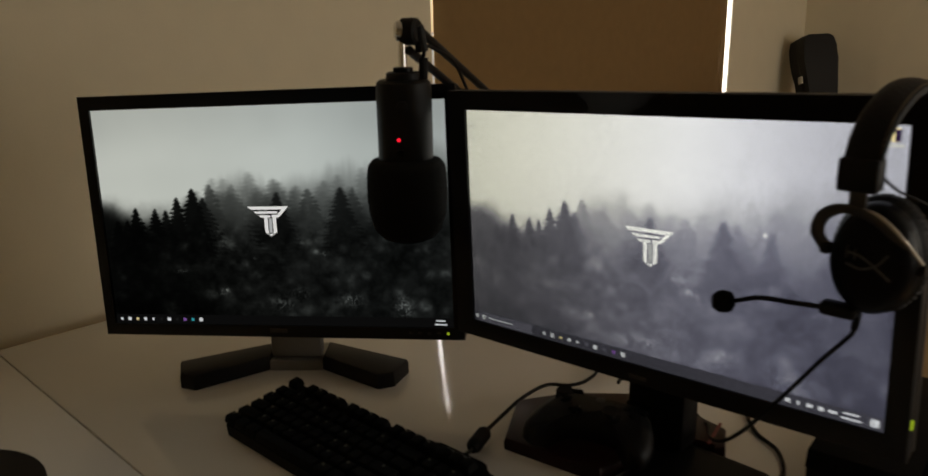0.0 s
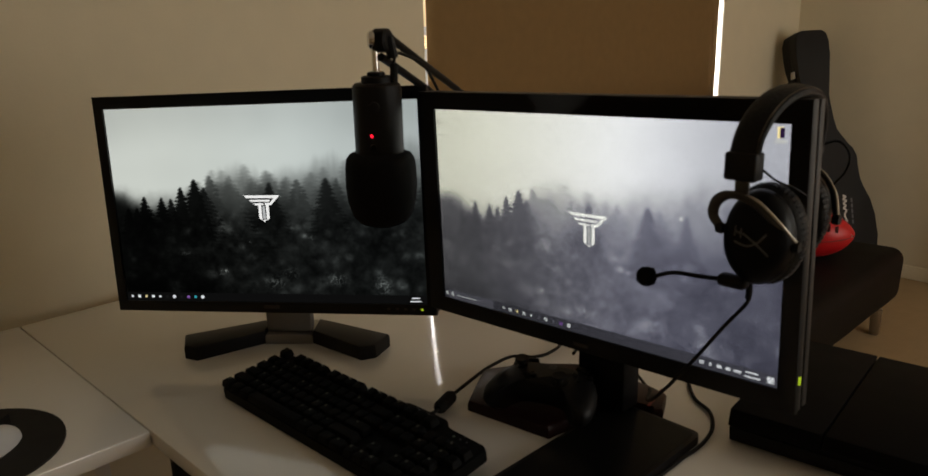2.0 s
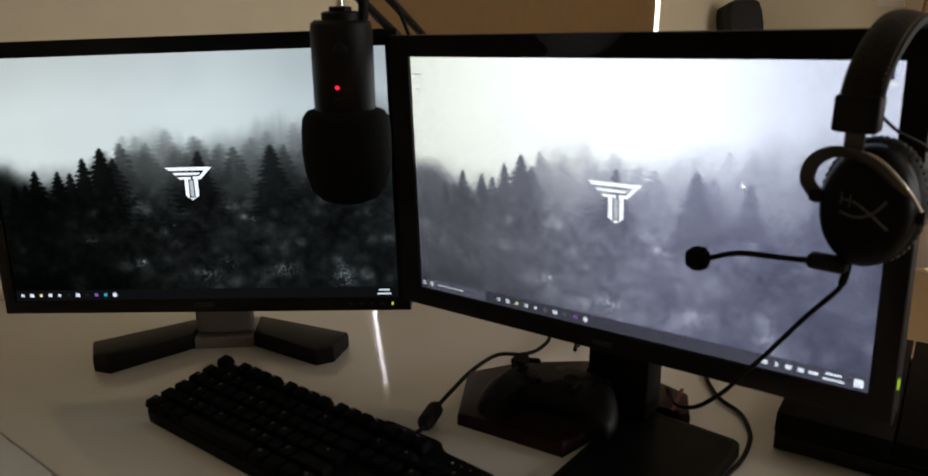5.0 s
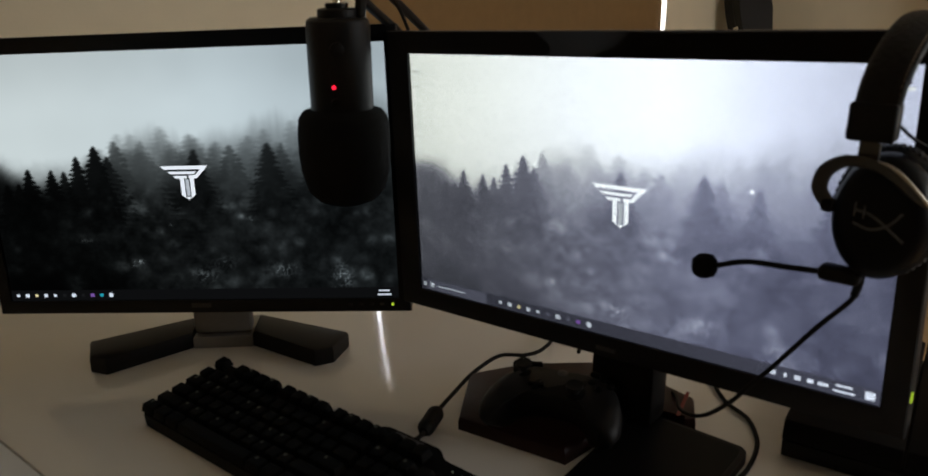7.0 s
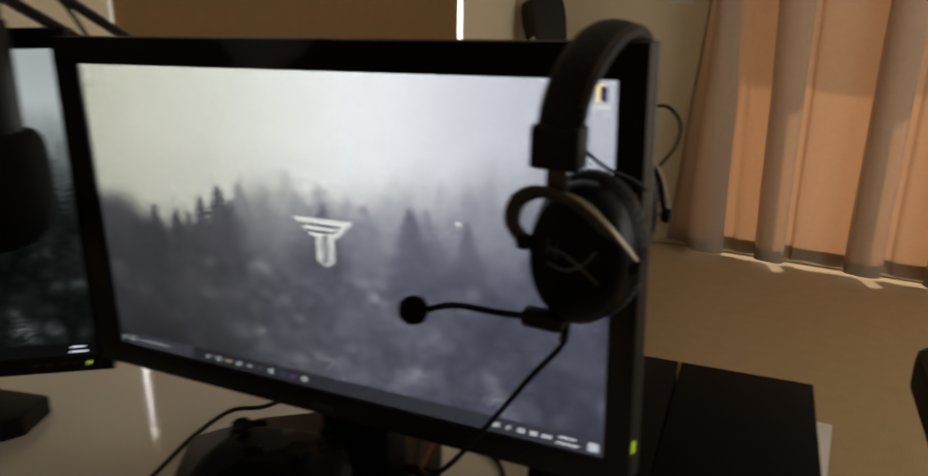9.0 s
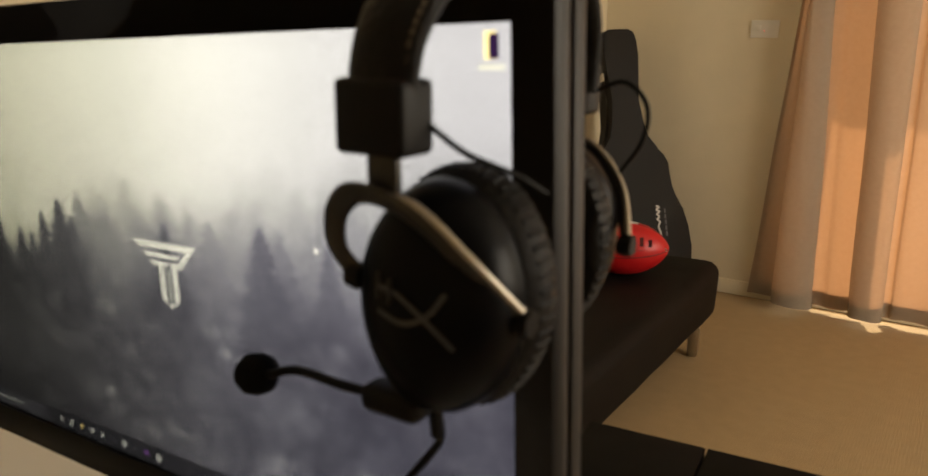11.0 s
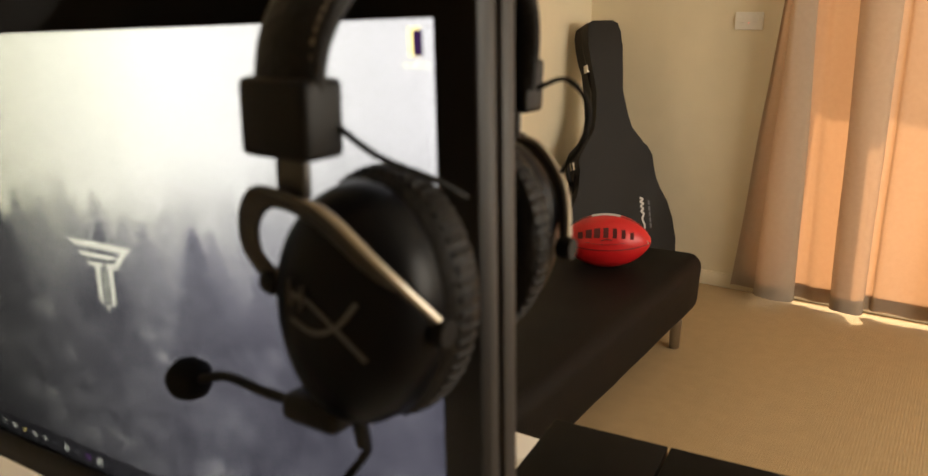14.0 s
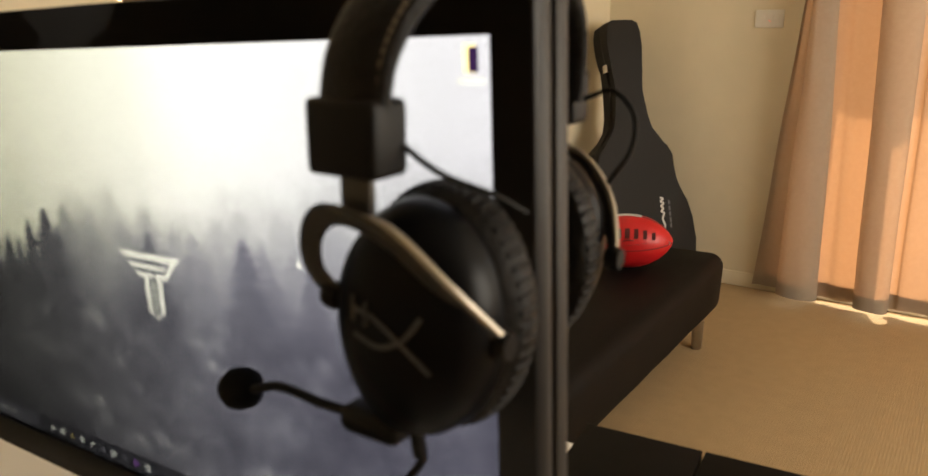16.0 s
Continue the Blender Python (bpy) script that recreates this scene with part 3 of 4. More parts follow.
def monitor(name, m, tilt, w, h, cz, bez, label, pics, logo_at, taskbar_start, base, inset, louvres=False, lean=0.0):
    """bez: left, right, top and bottom border. The screen's middle stands at cz over the base."""
    mon = thing(name, m, label, "monitor")
    lt, rt, tp, bt = bez
    at = pose(0, 0, cz) @ pose(0, 0, 0, lean, tilt, 0)
    x0, x1, z0, z1 = -w / 2 - lt, w / 2 + rt, -h / 2 - bt, h / 2 + tp
    # border as a frame of four mitred bars
    bm = bmesh.new()
    for a, b, c, d2 in (((x0, z0), (x1, z0), (w / 2, -h / 2), (-w / 2, -h / 2)), ((x1, z0), (x1, z1), (w / 2, h / 2), (w / 2, -h / 2)), ((x1, z1), (x0, z1), (-w / 2, h / 2), (w / 2, h / 2)), ((x0, z1), (x0, z0), (-w / 2, -h / 2), (-w / 2, h / 2))):
        f = [bm.verts.new((p[0], -0.006 if i < 2 else -0.0045, p[1])) for i, p in enumerate((a, b, c, d2))]
        bk = [bm.verts.new((p[0], 0.0010, p[1])) for p in (a, b, c, d2)]
        bm.faces.new(f)
        bm.faces.new(bk[::-1])
        for i in range(4):
            bm.faces.new((f[i], bk[i], bk[(i + 1) % 4], f[(i + 1) % 4]))
    bmesh.ops.remove_doubles(bm, verts=bm.verts[:], dist=1e-5)
    long = [e for e in bm.edges if all(abs(v.co.y + 0.006) < 1e-4 for v in e.verts)]
    bmesh.ops.bevel(bm, geom=long, offset=0.0016, segments=2, profile=0.5, affect="EDGES")
    part("bezel", bm, bezel_black, mon, m=at)
    part("side_rail", box(x0 + 0.0005, x1 - 0.0005, 0.0012, 0.0100, z0 + 0.0005, z1 - 0.0005, 0.0015), edge_grey, mon, "dull grey rail round the edge", m=at)
    part("rim_groove", box(x0 + 0.007, x1 - 0.007, 0.0101, 0.0157, z0 + 0.007, z1 - 0.007), black_plastic, mon, m=at)
    part("side_rail", box(x0 + 0.001, x1 - 0.001, 0.0158, 0.0275, z0 + 0.001, z1 - 0.001, 0.0015), edge_grey, mon, "dull grey rail round the edge", m=at)
    part("back_shell", box(x0 + 0.012, x1 - 0.012, 0.0275, 0.052, z0 + 0.012, z1 - 0.012, 0.012, 3), black_plastic, mon, m=at)
    screen = new("screen", picture_mesh(w, h, inset, pics[0]))
    screen.parent, screen.matrix_local = mon, at
    tagged(screen, "lit screen showing a misty conifer forest")
    logo(screen, w, (pics[3], pics[1]), *logo_at)
    bar = -h / 2 + 0.0075
    part("taskbar", flat([square(0, bar, w / 2, 0.0075)], -0.0010), pics[4], screen, smooth=None)
    rnd = random.Random(8)
    for k in range(11 if taskbar_start < 0.1 else 10):
        x = -w / 2 + taskbar_start + 0.0136 * k
        last = k == (10 if taskbar_start < 0.1 else 9)
        mat = (pics[5], pics[5], pics[6], pics[5], pics[5], pics[7], pics[5], pics[7], pics[8], pics[9], pics[10], pics[5])[k if not last else 11]
        a = 0.0034 if last else rnd.uniform(0.0020, 0.0030)
        shape = [(x + a * math.cos(2 * math.pi * i / 12), bar + a * math.sin(2 * math.pi * i / 12)) for i in range(12)] if last else square(x, bar, a, a * 0.9)
        part("taskbar_icon", flat([shape], -0.0014), mat, screen, smooth=None)
    if taskbar_start > 0.1:
        part("start_icon", flat([square(-w / 2 + 0.006, bar, 0.0027)], -0.0014), pics[5], screen, smooth=None)
        part("search_icon", flat([[(-w / 2 + 0.0185 + 0.0036 * math.cos(2 * math.pi * i / 12), bar + 0.0036 * math.sin(2 * math.pi * i / 12)) for i in range(12)]], -0.0014), pics[5], screen, smooth=None)
        part("search_field", flat([square(-w / 2 + 0.058, bar, 0.048, 0.0070)], -0.0012), pics[7], screen, smooth=None)
        part("search_text", flat([square(-w / 2 + 0.05, bar, 0.022, 0.0008)], -0.0015), pics[5], screen, smooth=None)
        for k, a in enumerate((0.0028, 0.0014, 0.0030, 0.0030, 0.0045)):
            part("tray_icon", flat([square(w / 2 - 0.095 + 0.0115 * k, bar, a, 0.0022 if k < 4 else 0.0016)], -0.0014), pics[5], screen, smooth=None)
        part("notice_icon", flat([square(w / 2 - 0.009, bar, 0.0042, 0.0040)], -0.0014), pics[5], screen, smooth=None)
        part("desktop_icon", flat([square(w / 2 - 0.0125, h / 2 - 0.0098, 0.0032, 0.0062)], -0.0012), pics[6], screen, "small yellow folder icon", smooth=None)
        part("desktop_icon", flat([square(w / 2 - 0.0105, h / 2 - 0.0102, 0.0026, 0.0055)], -0.0014), glow("icon_dark", (0.05, 0.02, 0.09)), screen, smooth=None)
        part("icon_caption", flat([square(w / 2 - 0.0118, h / 2 - 0.0195, 0.007, 0.0012)], -0.0012), pics[11], screen, smooth=None)
        for z in (0.021, 0.039):
            part("icon_caption", flat([square(-w / 2 + 0.011, h / 2 - z, 0.0065 if z < 0.03 else 0.003, 0.0011)], -0.0012), pics[11], screen, smooth=None)
        part("pointer", flat([[(0.145, 0.035), (0.149, 0.030), (0.1465, 0.0305), (0.145, 0.029)]], -0.0016), pics[3], screen, smooth=None)
    for k, a in enumerate((0.0072, 0.0095)):
        part("clock_text", flat([square(w / 2 - (0.031 if taskbar_start > 0.1 else 0.020), bar + 0.0028 - 0.0056 * k, a, 0.0011)], -0.0014), pics[5], screen, smooth=None)
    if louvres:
        # imitated narrow viewing angle: two added layers of fine smoky slats over the whole picture
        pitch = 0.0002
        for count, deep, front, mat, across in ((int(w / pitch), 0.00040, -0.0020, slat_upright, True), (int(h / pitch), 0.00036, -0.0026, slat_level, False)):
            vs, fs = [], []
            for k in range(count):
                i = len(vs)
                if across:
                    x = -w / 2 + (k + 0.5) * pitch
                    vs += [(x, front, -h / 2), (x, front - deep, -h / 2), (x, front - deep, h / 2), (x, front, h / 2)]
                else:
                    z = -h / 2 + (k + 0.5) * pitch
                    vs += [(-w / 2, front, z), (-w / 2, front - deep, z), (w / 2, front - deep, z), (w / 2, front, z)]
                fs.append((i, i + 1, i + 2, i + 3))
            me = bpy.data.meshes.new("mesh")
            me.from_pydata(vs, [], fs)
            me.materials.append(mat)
            film = new("dimming_slats", me)
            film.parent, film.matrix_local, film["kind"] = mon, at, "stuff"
    base(mon, at, z0, x1)
    return mon


def screen_set(tag, picture, power, black):
    pics = [picture]
    pics.append(glow(tag + "_emblem_core", (0.42, 0.43, 0.43), power))
    pics.append(None)
    pics.append(glow(tag + "_emblem", (0.86, 0.86, 0.84), power))
    pics.append(glow(tag + "_taskbar", black, power))
    pics.append(glow(tag + "_icon", (0.62, 0.64, 0.66), power))
    pics.append(glow(tag + "_folder", (0.75, 0.62, 0.30), power))
    pics.append(glow(tag + "_slate", tuple(2.2 * c for c in black), power))
    pics.append(glow(tag + "_violet", (0.18, 0.08, 0.30), power))
    pics.append(glow(tag + "_teal", (0.03, 0.30, 0.34), power))
    pics.append(glow(tag + "_indigo", (0.12, 0.08, 0.32), power))
    pics.append(glow(tag + "_caption", (0.42, 0.42, 0.38), power))
    return pics


def v_base(mon, at, z0, x1):
    """Silver neck on a wide V-shaped foot."""
    turn = pose(-0.004, 0.085, 0, 0, 0, 8)
    part("neck", box(-0.042, 0.042, -0.028, 0.0, 0.019, 0.30, 0.006), stand_silver, mon, "brushed silver-grey neck", m=turn)
    part("hub", prism([(-0.0435, -0.036), (0.0435, -0.036), (0.0435, 0.040), (-0.0435, 0.040)], 0.0, 0.0185, 0.004), stand_silver, mon, m=turn)
    for s in (-1, 1):
        a = [(0.044 * s, 0.030), (0.044 * s, -0.033), (0.145 * s, -0.108), (0.170 * s, -0.098), (0.188 * s, -0.048)]
        part("foot", prism(a if s > 0 else a[::-1], 0.0, 0.026, 0.007), foot_black, mon, "black foot of the stand", m=turn)
    part("maker_mark", box(-0.014, 0.014, -0.0068, -0.0052, z0 + 0.008, z0 + 0.014), edge_grey, mon, "plain grey bar in place of a maker's mark", m=at)
    for k in range(4):
        part("button", box(x1 - 0.085 + 0.0145 * k, x1 - 0.080 + 0.0145 * k, -0.0072, -0.005, z0 + 0.009, z0 + 0.012, 0.0004), edge_grey, mon, m=at)
    part("power_light", box(x1 - 0.0265, x1 - 0.0232, -0.0072, -0.005, z0 + 0.0088, z0 + 0.0122), green_led, mon, "lit yellow-green power light", m=at)


def block_base(mon, at, z0, x1):
    """Black column on a dark red octagonal foot."""
    part("neck", box(-0.045, 0.038, 0.056, 0.098, 0.0145, 0.30, 0.006), black_plastic, mon)
    o = [(-0.214, 0.029), (-0.156, -0.067), (-0.014, -0.050), (-0.006, 0.0), (-0.006, 0.096), (0.064, 0.096), (0.074, 0.106), (0.052, 0.152), (0.015, 0.160), (-0.10, 0.158), (-0.17, 0.10)]
    foot = part("foot", prism(o, 0.0, 0.018, 0.006), red_black, mon, "black foot with dark red panels")
    part("red_line", turned(box(-0.0022, 0.0022, -0.031, 0.031, 0.0181, 0.0187), pose(0.048, 0.127, 0, 0, 0, 12)), accent_red, foot, "dark red inlaid line")
    part("maker_mark", box(-0.012, 0.012, -0.0068, -0.0052, z0 + 0.007, z0 + 0.012), edge_grey, mon, "plain grey bar in place of a maker's mark", m=at)
    part("power_light", box(x1 - 0.001, x1 + 0.0012, -0.0026, 0.0026, z0 + 0.035, z0 + 0.044), green_led, mon, "lit yellow-green power light on the side", m=at)


LW, LH = 0.551, 0.337
RW, RH = 0.5467, 0.3006
left_picture = picture_material("left_picture", LW, 0.0005, 1.0, 3.2, (0.92, 1.0, 0.96), (0.95, 1.0, 0.97), (1.0, 1.0, 0.94), (0.95, 1.0, 1.0), 0.8, SCREEN_L)
# the viewing angle's yellow-to-blue shift and dim far side, fixed into the emission
right_picture = picture_material("right_picture", RW, 0.052, 1.0, 1.38, (0.90, 0.89, 1.16), (1.0, 1.0, 1.0), (1.0, 0.985, 0.88), (0.94, 0.955, 1.08), 0.40, SCREEN_R)
left_pics = screen_set("left_screen", left_picture, SCREEN_L, (0.004, 0.004, 0.004))
right_pics = screen_set("right_screen", right_picture, SCREEN_R, (0.050, 0.049, 0.062))

LYAW, LTILT = 34.6, -1.79
RTILT = -2.28
monitor("left_monitor", pose(-0.8147, 0.6471, DZ, 0, 0, LYAW), LTILT, LW, LH, 1.0235 - DZ, (0.0166, 0.0161, 0.0211, 0.0183), "black widescreen monitor on a V-shaped stand, screen lit", left_pics, (-0.0024, -0.0050), 0.0098, v_base, 0.05, lean=-3.9)
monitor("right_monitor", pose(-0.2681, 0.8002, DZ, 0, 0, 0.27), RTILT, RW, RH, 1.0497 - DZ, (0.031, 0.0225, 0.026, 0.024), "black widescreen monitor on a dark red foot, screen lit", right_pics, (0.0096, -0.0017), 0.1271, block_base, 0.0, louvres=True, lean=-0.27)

# ---- things on the desks ----
def placed(th, bm):
    """A mesh drawn in the room's own coordinates, brought under the thing th."""
    return turned(bm, th.matrix_world.inverted())


def rounded(pts, r, n=5):
    """An outline with its corners rounded."""
    out = []
    m = len(pts)
    for i in range(m):
        p, a, b = Vector(pts[i]), Vector(pts[i - 1]), Vector(pts[(i + 1) % m])
        u, v = (a - p).normalized(), (b - p).normalized()
        k = min(r, 0.45 * (a - p).length, 0.45 * (b - p).length)
        for j in range(n + 1):
            t = j / n
            q = (1 - t) ** 2 * (p + u * k) + 2 * t * (1 - t) * p + t * t * (p + v * k)
            out.append((q.x, q.y))
    return out


def keycap(w, d, h, taper=0.0022):
    bm = bmesh.new()
    lo = [bm.verts.new((x * w / 2, y * d / 2, 0)) for x, y in ((-1, -1), (1, -1), (1, 1), (-1, 1))]
    hi = [bm.verts.new((x * (w / 2 - taper), y * (d / 2 - taper), h)) for x, y in ((-1, -1), (1, -1), (1, 1), (-1, 1))]
    bm.faces.new(hi)
    for i in range(4):
        bm.faces.new((lo[i], lo[(i + 1) % 4], hi[(i + 1) % 4], hi[i]))
    bmesh.ops.bevel(bm, geom=[e for e in bm.edges if any(v.co.z > h / 2 for v in e.verts)], offset=0.0012, segments=2, profile=0.5, affect="EDGES")
    return bm


def keyboard():
    kb = thing("keyboard", pose(-0.5145, 0.577, DZ, 0, 0, 1.4), "black mechanical keyboard with dark key caps", "keyboard")
    lean = pose(0, -0.070, 0.010, 6.0) @ pose(0, 0.070, 0)
    o = rounded([(-0.2255, -0.073), (0.2255, -0.073), (0.2255, 0.055), (0.150, 0.058), (0.138, 0.070), (0.058, 0.070), (0.046, 0.058), (-0.2255, 0.055)], 0.008)
    part("case", prism(o, -0.008, 0.010, 0.004), key_black, kb, m=lean)
    for x in (-0.19, 0.19):
        part("tilt_foot", box(x - 0.014, x + 0.014, 0.036, 0.046, 0.0, 0.0125, 0.001), key_black, kb)
        part("rubber_foot", box(x - 0.012, x + 0.012, -0.068, -0.056, 0.0, 0.0045, 0.001), rubber_black, kb)
    part("maker_mark", box(0.075, 0.115, 0.0605, 0.0665, 0.0102, 0.0108), emblem_grey, kb, "plain grey bar in place of a maker's mark", m=lean)
    u = 0.0204
    rows = [
        (0.058, [1, -1, 1, 1, 1, 1, -0.5, 1, 1, 1, 1, -0.5, 1, 1, 1, 1, -0.25, 1, 1, 1]),
        (0.033, [1] * 13 + [2, -0.25, 1, 1, 1, -0.25, 1, 1, 1, 1]),
        (0.0120, [1.5] + [1] * 12 + [1.5, -0.25, 1, 1, 1, -0.25, 1, 1, 1, 1]),
        (-0.0090, [1.75] + [1] * 11 + [2.25, -3.5, 1, 1, 1]),
        (-0.0300, [2.25] + [1] * 10 + [2.75, -1.25, 1, -1.25, 1, 1, 1, 1]),
        (-0.0510, [1.25, 1.25, 1.25, 6.25, 1.25, 1.25, 1.25, 1.25, -0.25, 1, 1, 1, -0.25, 2, 1]),
    ]
    meshes = {}
    marks = mesh_from(box(-0.0016, 0.0016, -0.0018, 0.0018, 0.0, 0.0003), legend)
    rnd = random.Random(3)
    for ri, (y, keys) in enumerate(rows):
        x = -0.2255
        for w in keys:
            if w < 0:
                x += -w * u * 0.98
                continue
            kw = w * u * 0.98
            if w not in meshes:
                meshes[w] = mesh_from(keycap(kw - 0.0016, 0.0188, 0.0100), key_black, 40)
            key = new("key", meshes[w])
            key.parent = kb
            key.matrix_local = lean @ pose(x + kw / 2, y - 0.012, 0.012 + (0.002 if ri == 0 else 0) + rnd.uniform(-0.0003, 0.0003), (3, 1.5, 0, -1, -2, -2)[ri])
            if rnd.random() < 0.35:
                mk = new("legend", marks)
                mk.parent = key
                mk.matrix_local = pose(-0.003, 0.003, 0.0101)
            x += kw
    for k in range(3):
        part("status_light", box(0.170 + 0.012 * k, 0.172 + 0.012 * k, 0.046, 0.048, 0.0102, 0.0112), glow("pale_led", (0.25, 0.3, 0.2), 0.25) if k == 0 else emblem_grey, kb, m=lean)
    return kb


keyboard()


def cable(name, pts, r, label, mat=rubber_black, steps=10):
    c = thing(name, Matrix.Translation(pts[0]), label, "cable")
    part("wire", placed(c, sweep(pts, r, n=8, steps=steps)), mat, c)
    return c


kc = cable("keyboard_cable", [(-0.425, 0.648, 0.775), (-0.430, 0.672, 0.770), (-0.440, 0.690, 0.766), (-0.452, 0.722, 0.766), (-0.468, 0.783, 0.766), (-0.480, 0.838, 0.766), (-0.480, 0.895, 0.766), (-0.455, 0.922, 0.764), (-0.448, 0.958, 0.762), (-0.47, 1.02, 0.757), (-0.55, 1.12, 0.754), (-0.6, 1.165, 0.754)], 0.0028, "black keyboard cable with a moulded ferrite lump")
part("ferrite_lump", placed(kc, sweep([(-0.436, 0.682, 0.767), (-0.446, 0.707, 0.766), (-0.4555, 0.732, 0.766)], lambda k: 0.0105 * min(1.0, 0.55 + 3 * min(k, 1 - k)), n=12, steps=6)), rubber_black, kc)
cable("power_cable", [(-0.365, 0.915, 0.800), (-0.385, 0.955, 0.79), (-0.40, 0.985, 0.77), (-0.43, 1.06, 0.755), (-0.5, 1.242, 0.754)], 0.0028, "thin black cable hanging behind the screen")
cable("console_cable", [(-0.24, 1.06, 0.757), (-0.221, 1.028, 0.754), (-0.189, 0.989, 0.754), (-0.152, 0.966, 0.754), (-0.128, 0.930, 0.754), (-0.1185, 0.897, 0.754), (-0.115, 0.86, 0.754), (-0.117, 0.82, 0.754), (-0.112, 0.70, 0.754), (-0.08, 0.50, 0.754)], 0.0028, "black cable curling across the desk to the console")


# boom microphone
def microphone():
    ax, ay = -0.555, 0.694
    m = thing("microphone", pose(ax, ay, 1.025, 0, 0, 50.0), "black microphone hung upside down with a foam windshield and red light", "microphone")
    z = 1.025
    part("windshield", lathe([(0.004, 0.0), (0.020, 0.0015), (0.034, 0.007), (0.044, 0.018), (0.0505, 0.040), (0.0525, 0.062), (0.0520, 0.088), (0.0500, 0.102), (0.045, 0.109), (0.036, 0.112)], 40), foam_black, m, "thick black foam windshield", smooth=50)
    part("body", lathe([(0.0345, 0.106), (0.0352, 0.112), (0.0352, 0.200), (0.0340, 0.208), (0.030, 0.211)], 40), black_plastic, m)
    part("cap", lathe([(0.0215, 0.2112), (0.0215, 0.219), (0.019, 0.2205)], 28), black_plastic, m)
    part("thread_ring", lathe([(0.0125, 0.2206), (0.0125, 0.2255), (0.010, 0.2262)], 24), black_gloss, m)
    part("stud", lathe([(0.0048, 0.2263), (0.0048, 0.2600)], 16), chrome, m, "bright chrome stud")
    part("knob", turned(lathe([(0.0075, 0.0), (0.0075, 0.006), (0.006, 0.007)], 20), pose(-0.004, -0.0335, 0.180, 90)), black_plastic, m)
    part("mute_button", turned(lathe([(0.0045, 0.0), (0.0045, 0.004)], 16), pose(-0.008, -0.0335, 0.124, 90)), black_gloss, m)
    part("record_light", turned(lathe([(0.0021, 0.0), (0.0022, 0.0022), (0.0014, 0.0032)], 14), pose(-0.0095, -0.0335, 0.140, 90)), red_led, m, "lit red light")
    part("usb_plug", placed(m, sweep([(-0.5375, 0.711, 1.226), (-0.5365, 0.7122, 1.252), (-0.5365, 0.7122, 1.262)], 0.006, n=10, steps=4)), rubber_black, m)


microphone()


def boom_arm():
    j = Vector((-0.548, 0.702, 1.300))
    way = Vector((-0.358, 0.858, -0.369)).normalized()
    arm = thing("boom_arm", pose(-0.60, 1.20, DZ), "black scissor boom arm clamped to the back of the desk", "boom arm")
    side = way.cross(Vector((0, 0, 1))).normalized()
    up = side.cross(way).normalized()
    elbow = j + way * 0.47
    bm = turned(lathe([(0.013, -0.012), (0.0165, -0.009), (0.0165, 0.009), (0.013, 0.012)], 24), Matrix.Translation(j - Vector((0, 0, 0.006))) @ (side.to_track_quat("Z", "Y").to_matrix().to_4x4()))
    part("head_joint", placed(arm, bm), black_plastic, arm)
    part("head_knob", placed(arm, turned(lathe([(0.010, 0.0), (0.0125, 0.003), (0.0125, 0.010), (0.008, 0.013)], 20), Matrix.Translation(j + Vector((-0.004, -0.006, -0.005))) @ Vector((-0.64, -0.77, 0)).to_track_quat("Z", "Y").to_matrix().to_4x4())), chrome, arm, "bright knurled knob")
    part("stud_socket", placed(arm, sweep([(-0.555, 0.694, 1.2855), (-0.553, 0.696, 1.293), (-0.549, 0.701, 1.300)], 0.0085, n=14, steps=4)), black_plastic, arm)
    part("drop_link", placed(arm, sweep([j + side * 0.004 + Vector((0.004, 0.004, 0)), j + Vector((0.009, 0.011, -0.030))], 0.008, n=10, steps=3)), black_plastic, arm)
    for k, off in enumerate((0.006, -0.028)):
        a = j + up * off + way * (0.0 if k == 0 else 0.006)
        part("tube", placed(arm, sweep([a, elbow + up * off], 0.0058, n=10, steps=4)), black_plastic, arm)
    part("elbow_joint", placed(arm, turned(lathe([(0.016, -0.014), (0.020, -0.010), (0.020, 0.010), (0.016, 0.014)], 24), Matrix.Translation(elbow) @ side.to_track_quat("Z", "Y").to_matrix().to_4x4())), black_plastic, arm)
    foot = Vector((-0.60, 1.205, 0.81))
    for off in (0.012, -0.012):
        part("tube", placed(arm, sweep([elbow + side * off, foot + side * off], 0.0058, n=10, steps=4)), black_plastic, arm)
    part("clamp", placed(arm, box(-0.625, -0.575, 1.175, 1.243, 0.7502, 0.79, 0.004)), black_plastic, arm)
    part("clamp_post", placed(arm, turned(lathe([(0.014, 0.79), (0.014, 0.825)], 16), pose(-0.60, 1.205, 0))), black_plastic, arm)
    c = thing("microphone_cable", pose(-0.5365, 0.712, 1.262), "thin black cable looping from the microphone along the arm", "cable")
    p = [Vector((-0.5365, 0.7122, 1.262)), Vector((-0.5355, 0.716, 1.275)), j + way * 0.05 + up * -0.010 + side * 0.012, j + way * 0.12 + up * -0.006 + side * 0.014, j + way * 0.20 + up * -0.034 + side * 0.014, j + way * 0.30 + up * -0.046 + side * 0.006, j + way * 0.44 + up * -0.044]
    part("wire", placed(c, sweep(p, 0.0024, n=8, steps=8)), rubber_black, c)


boom_arm()


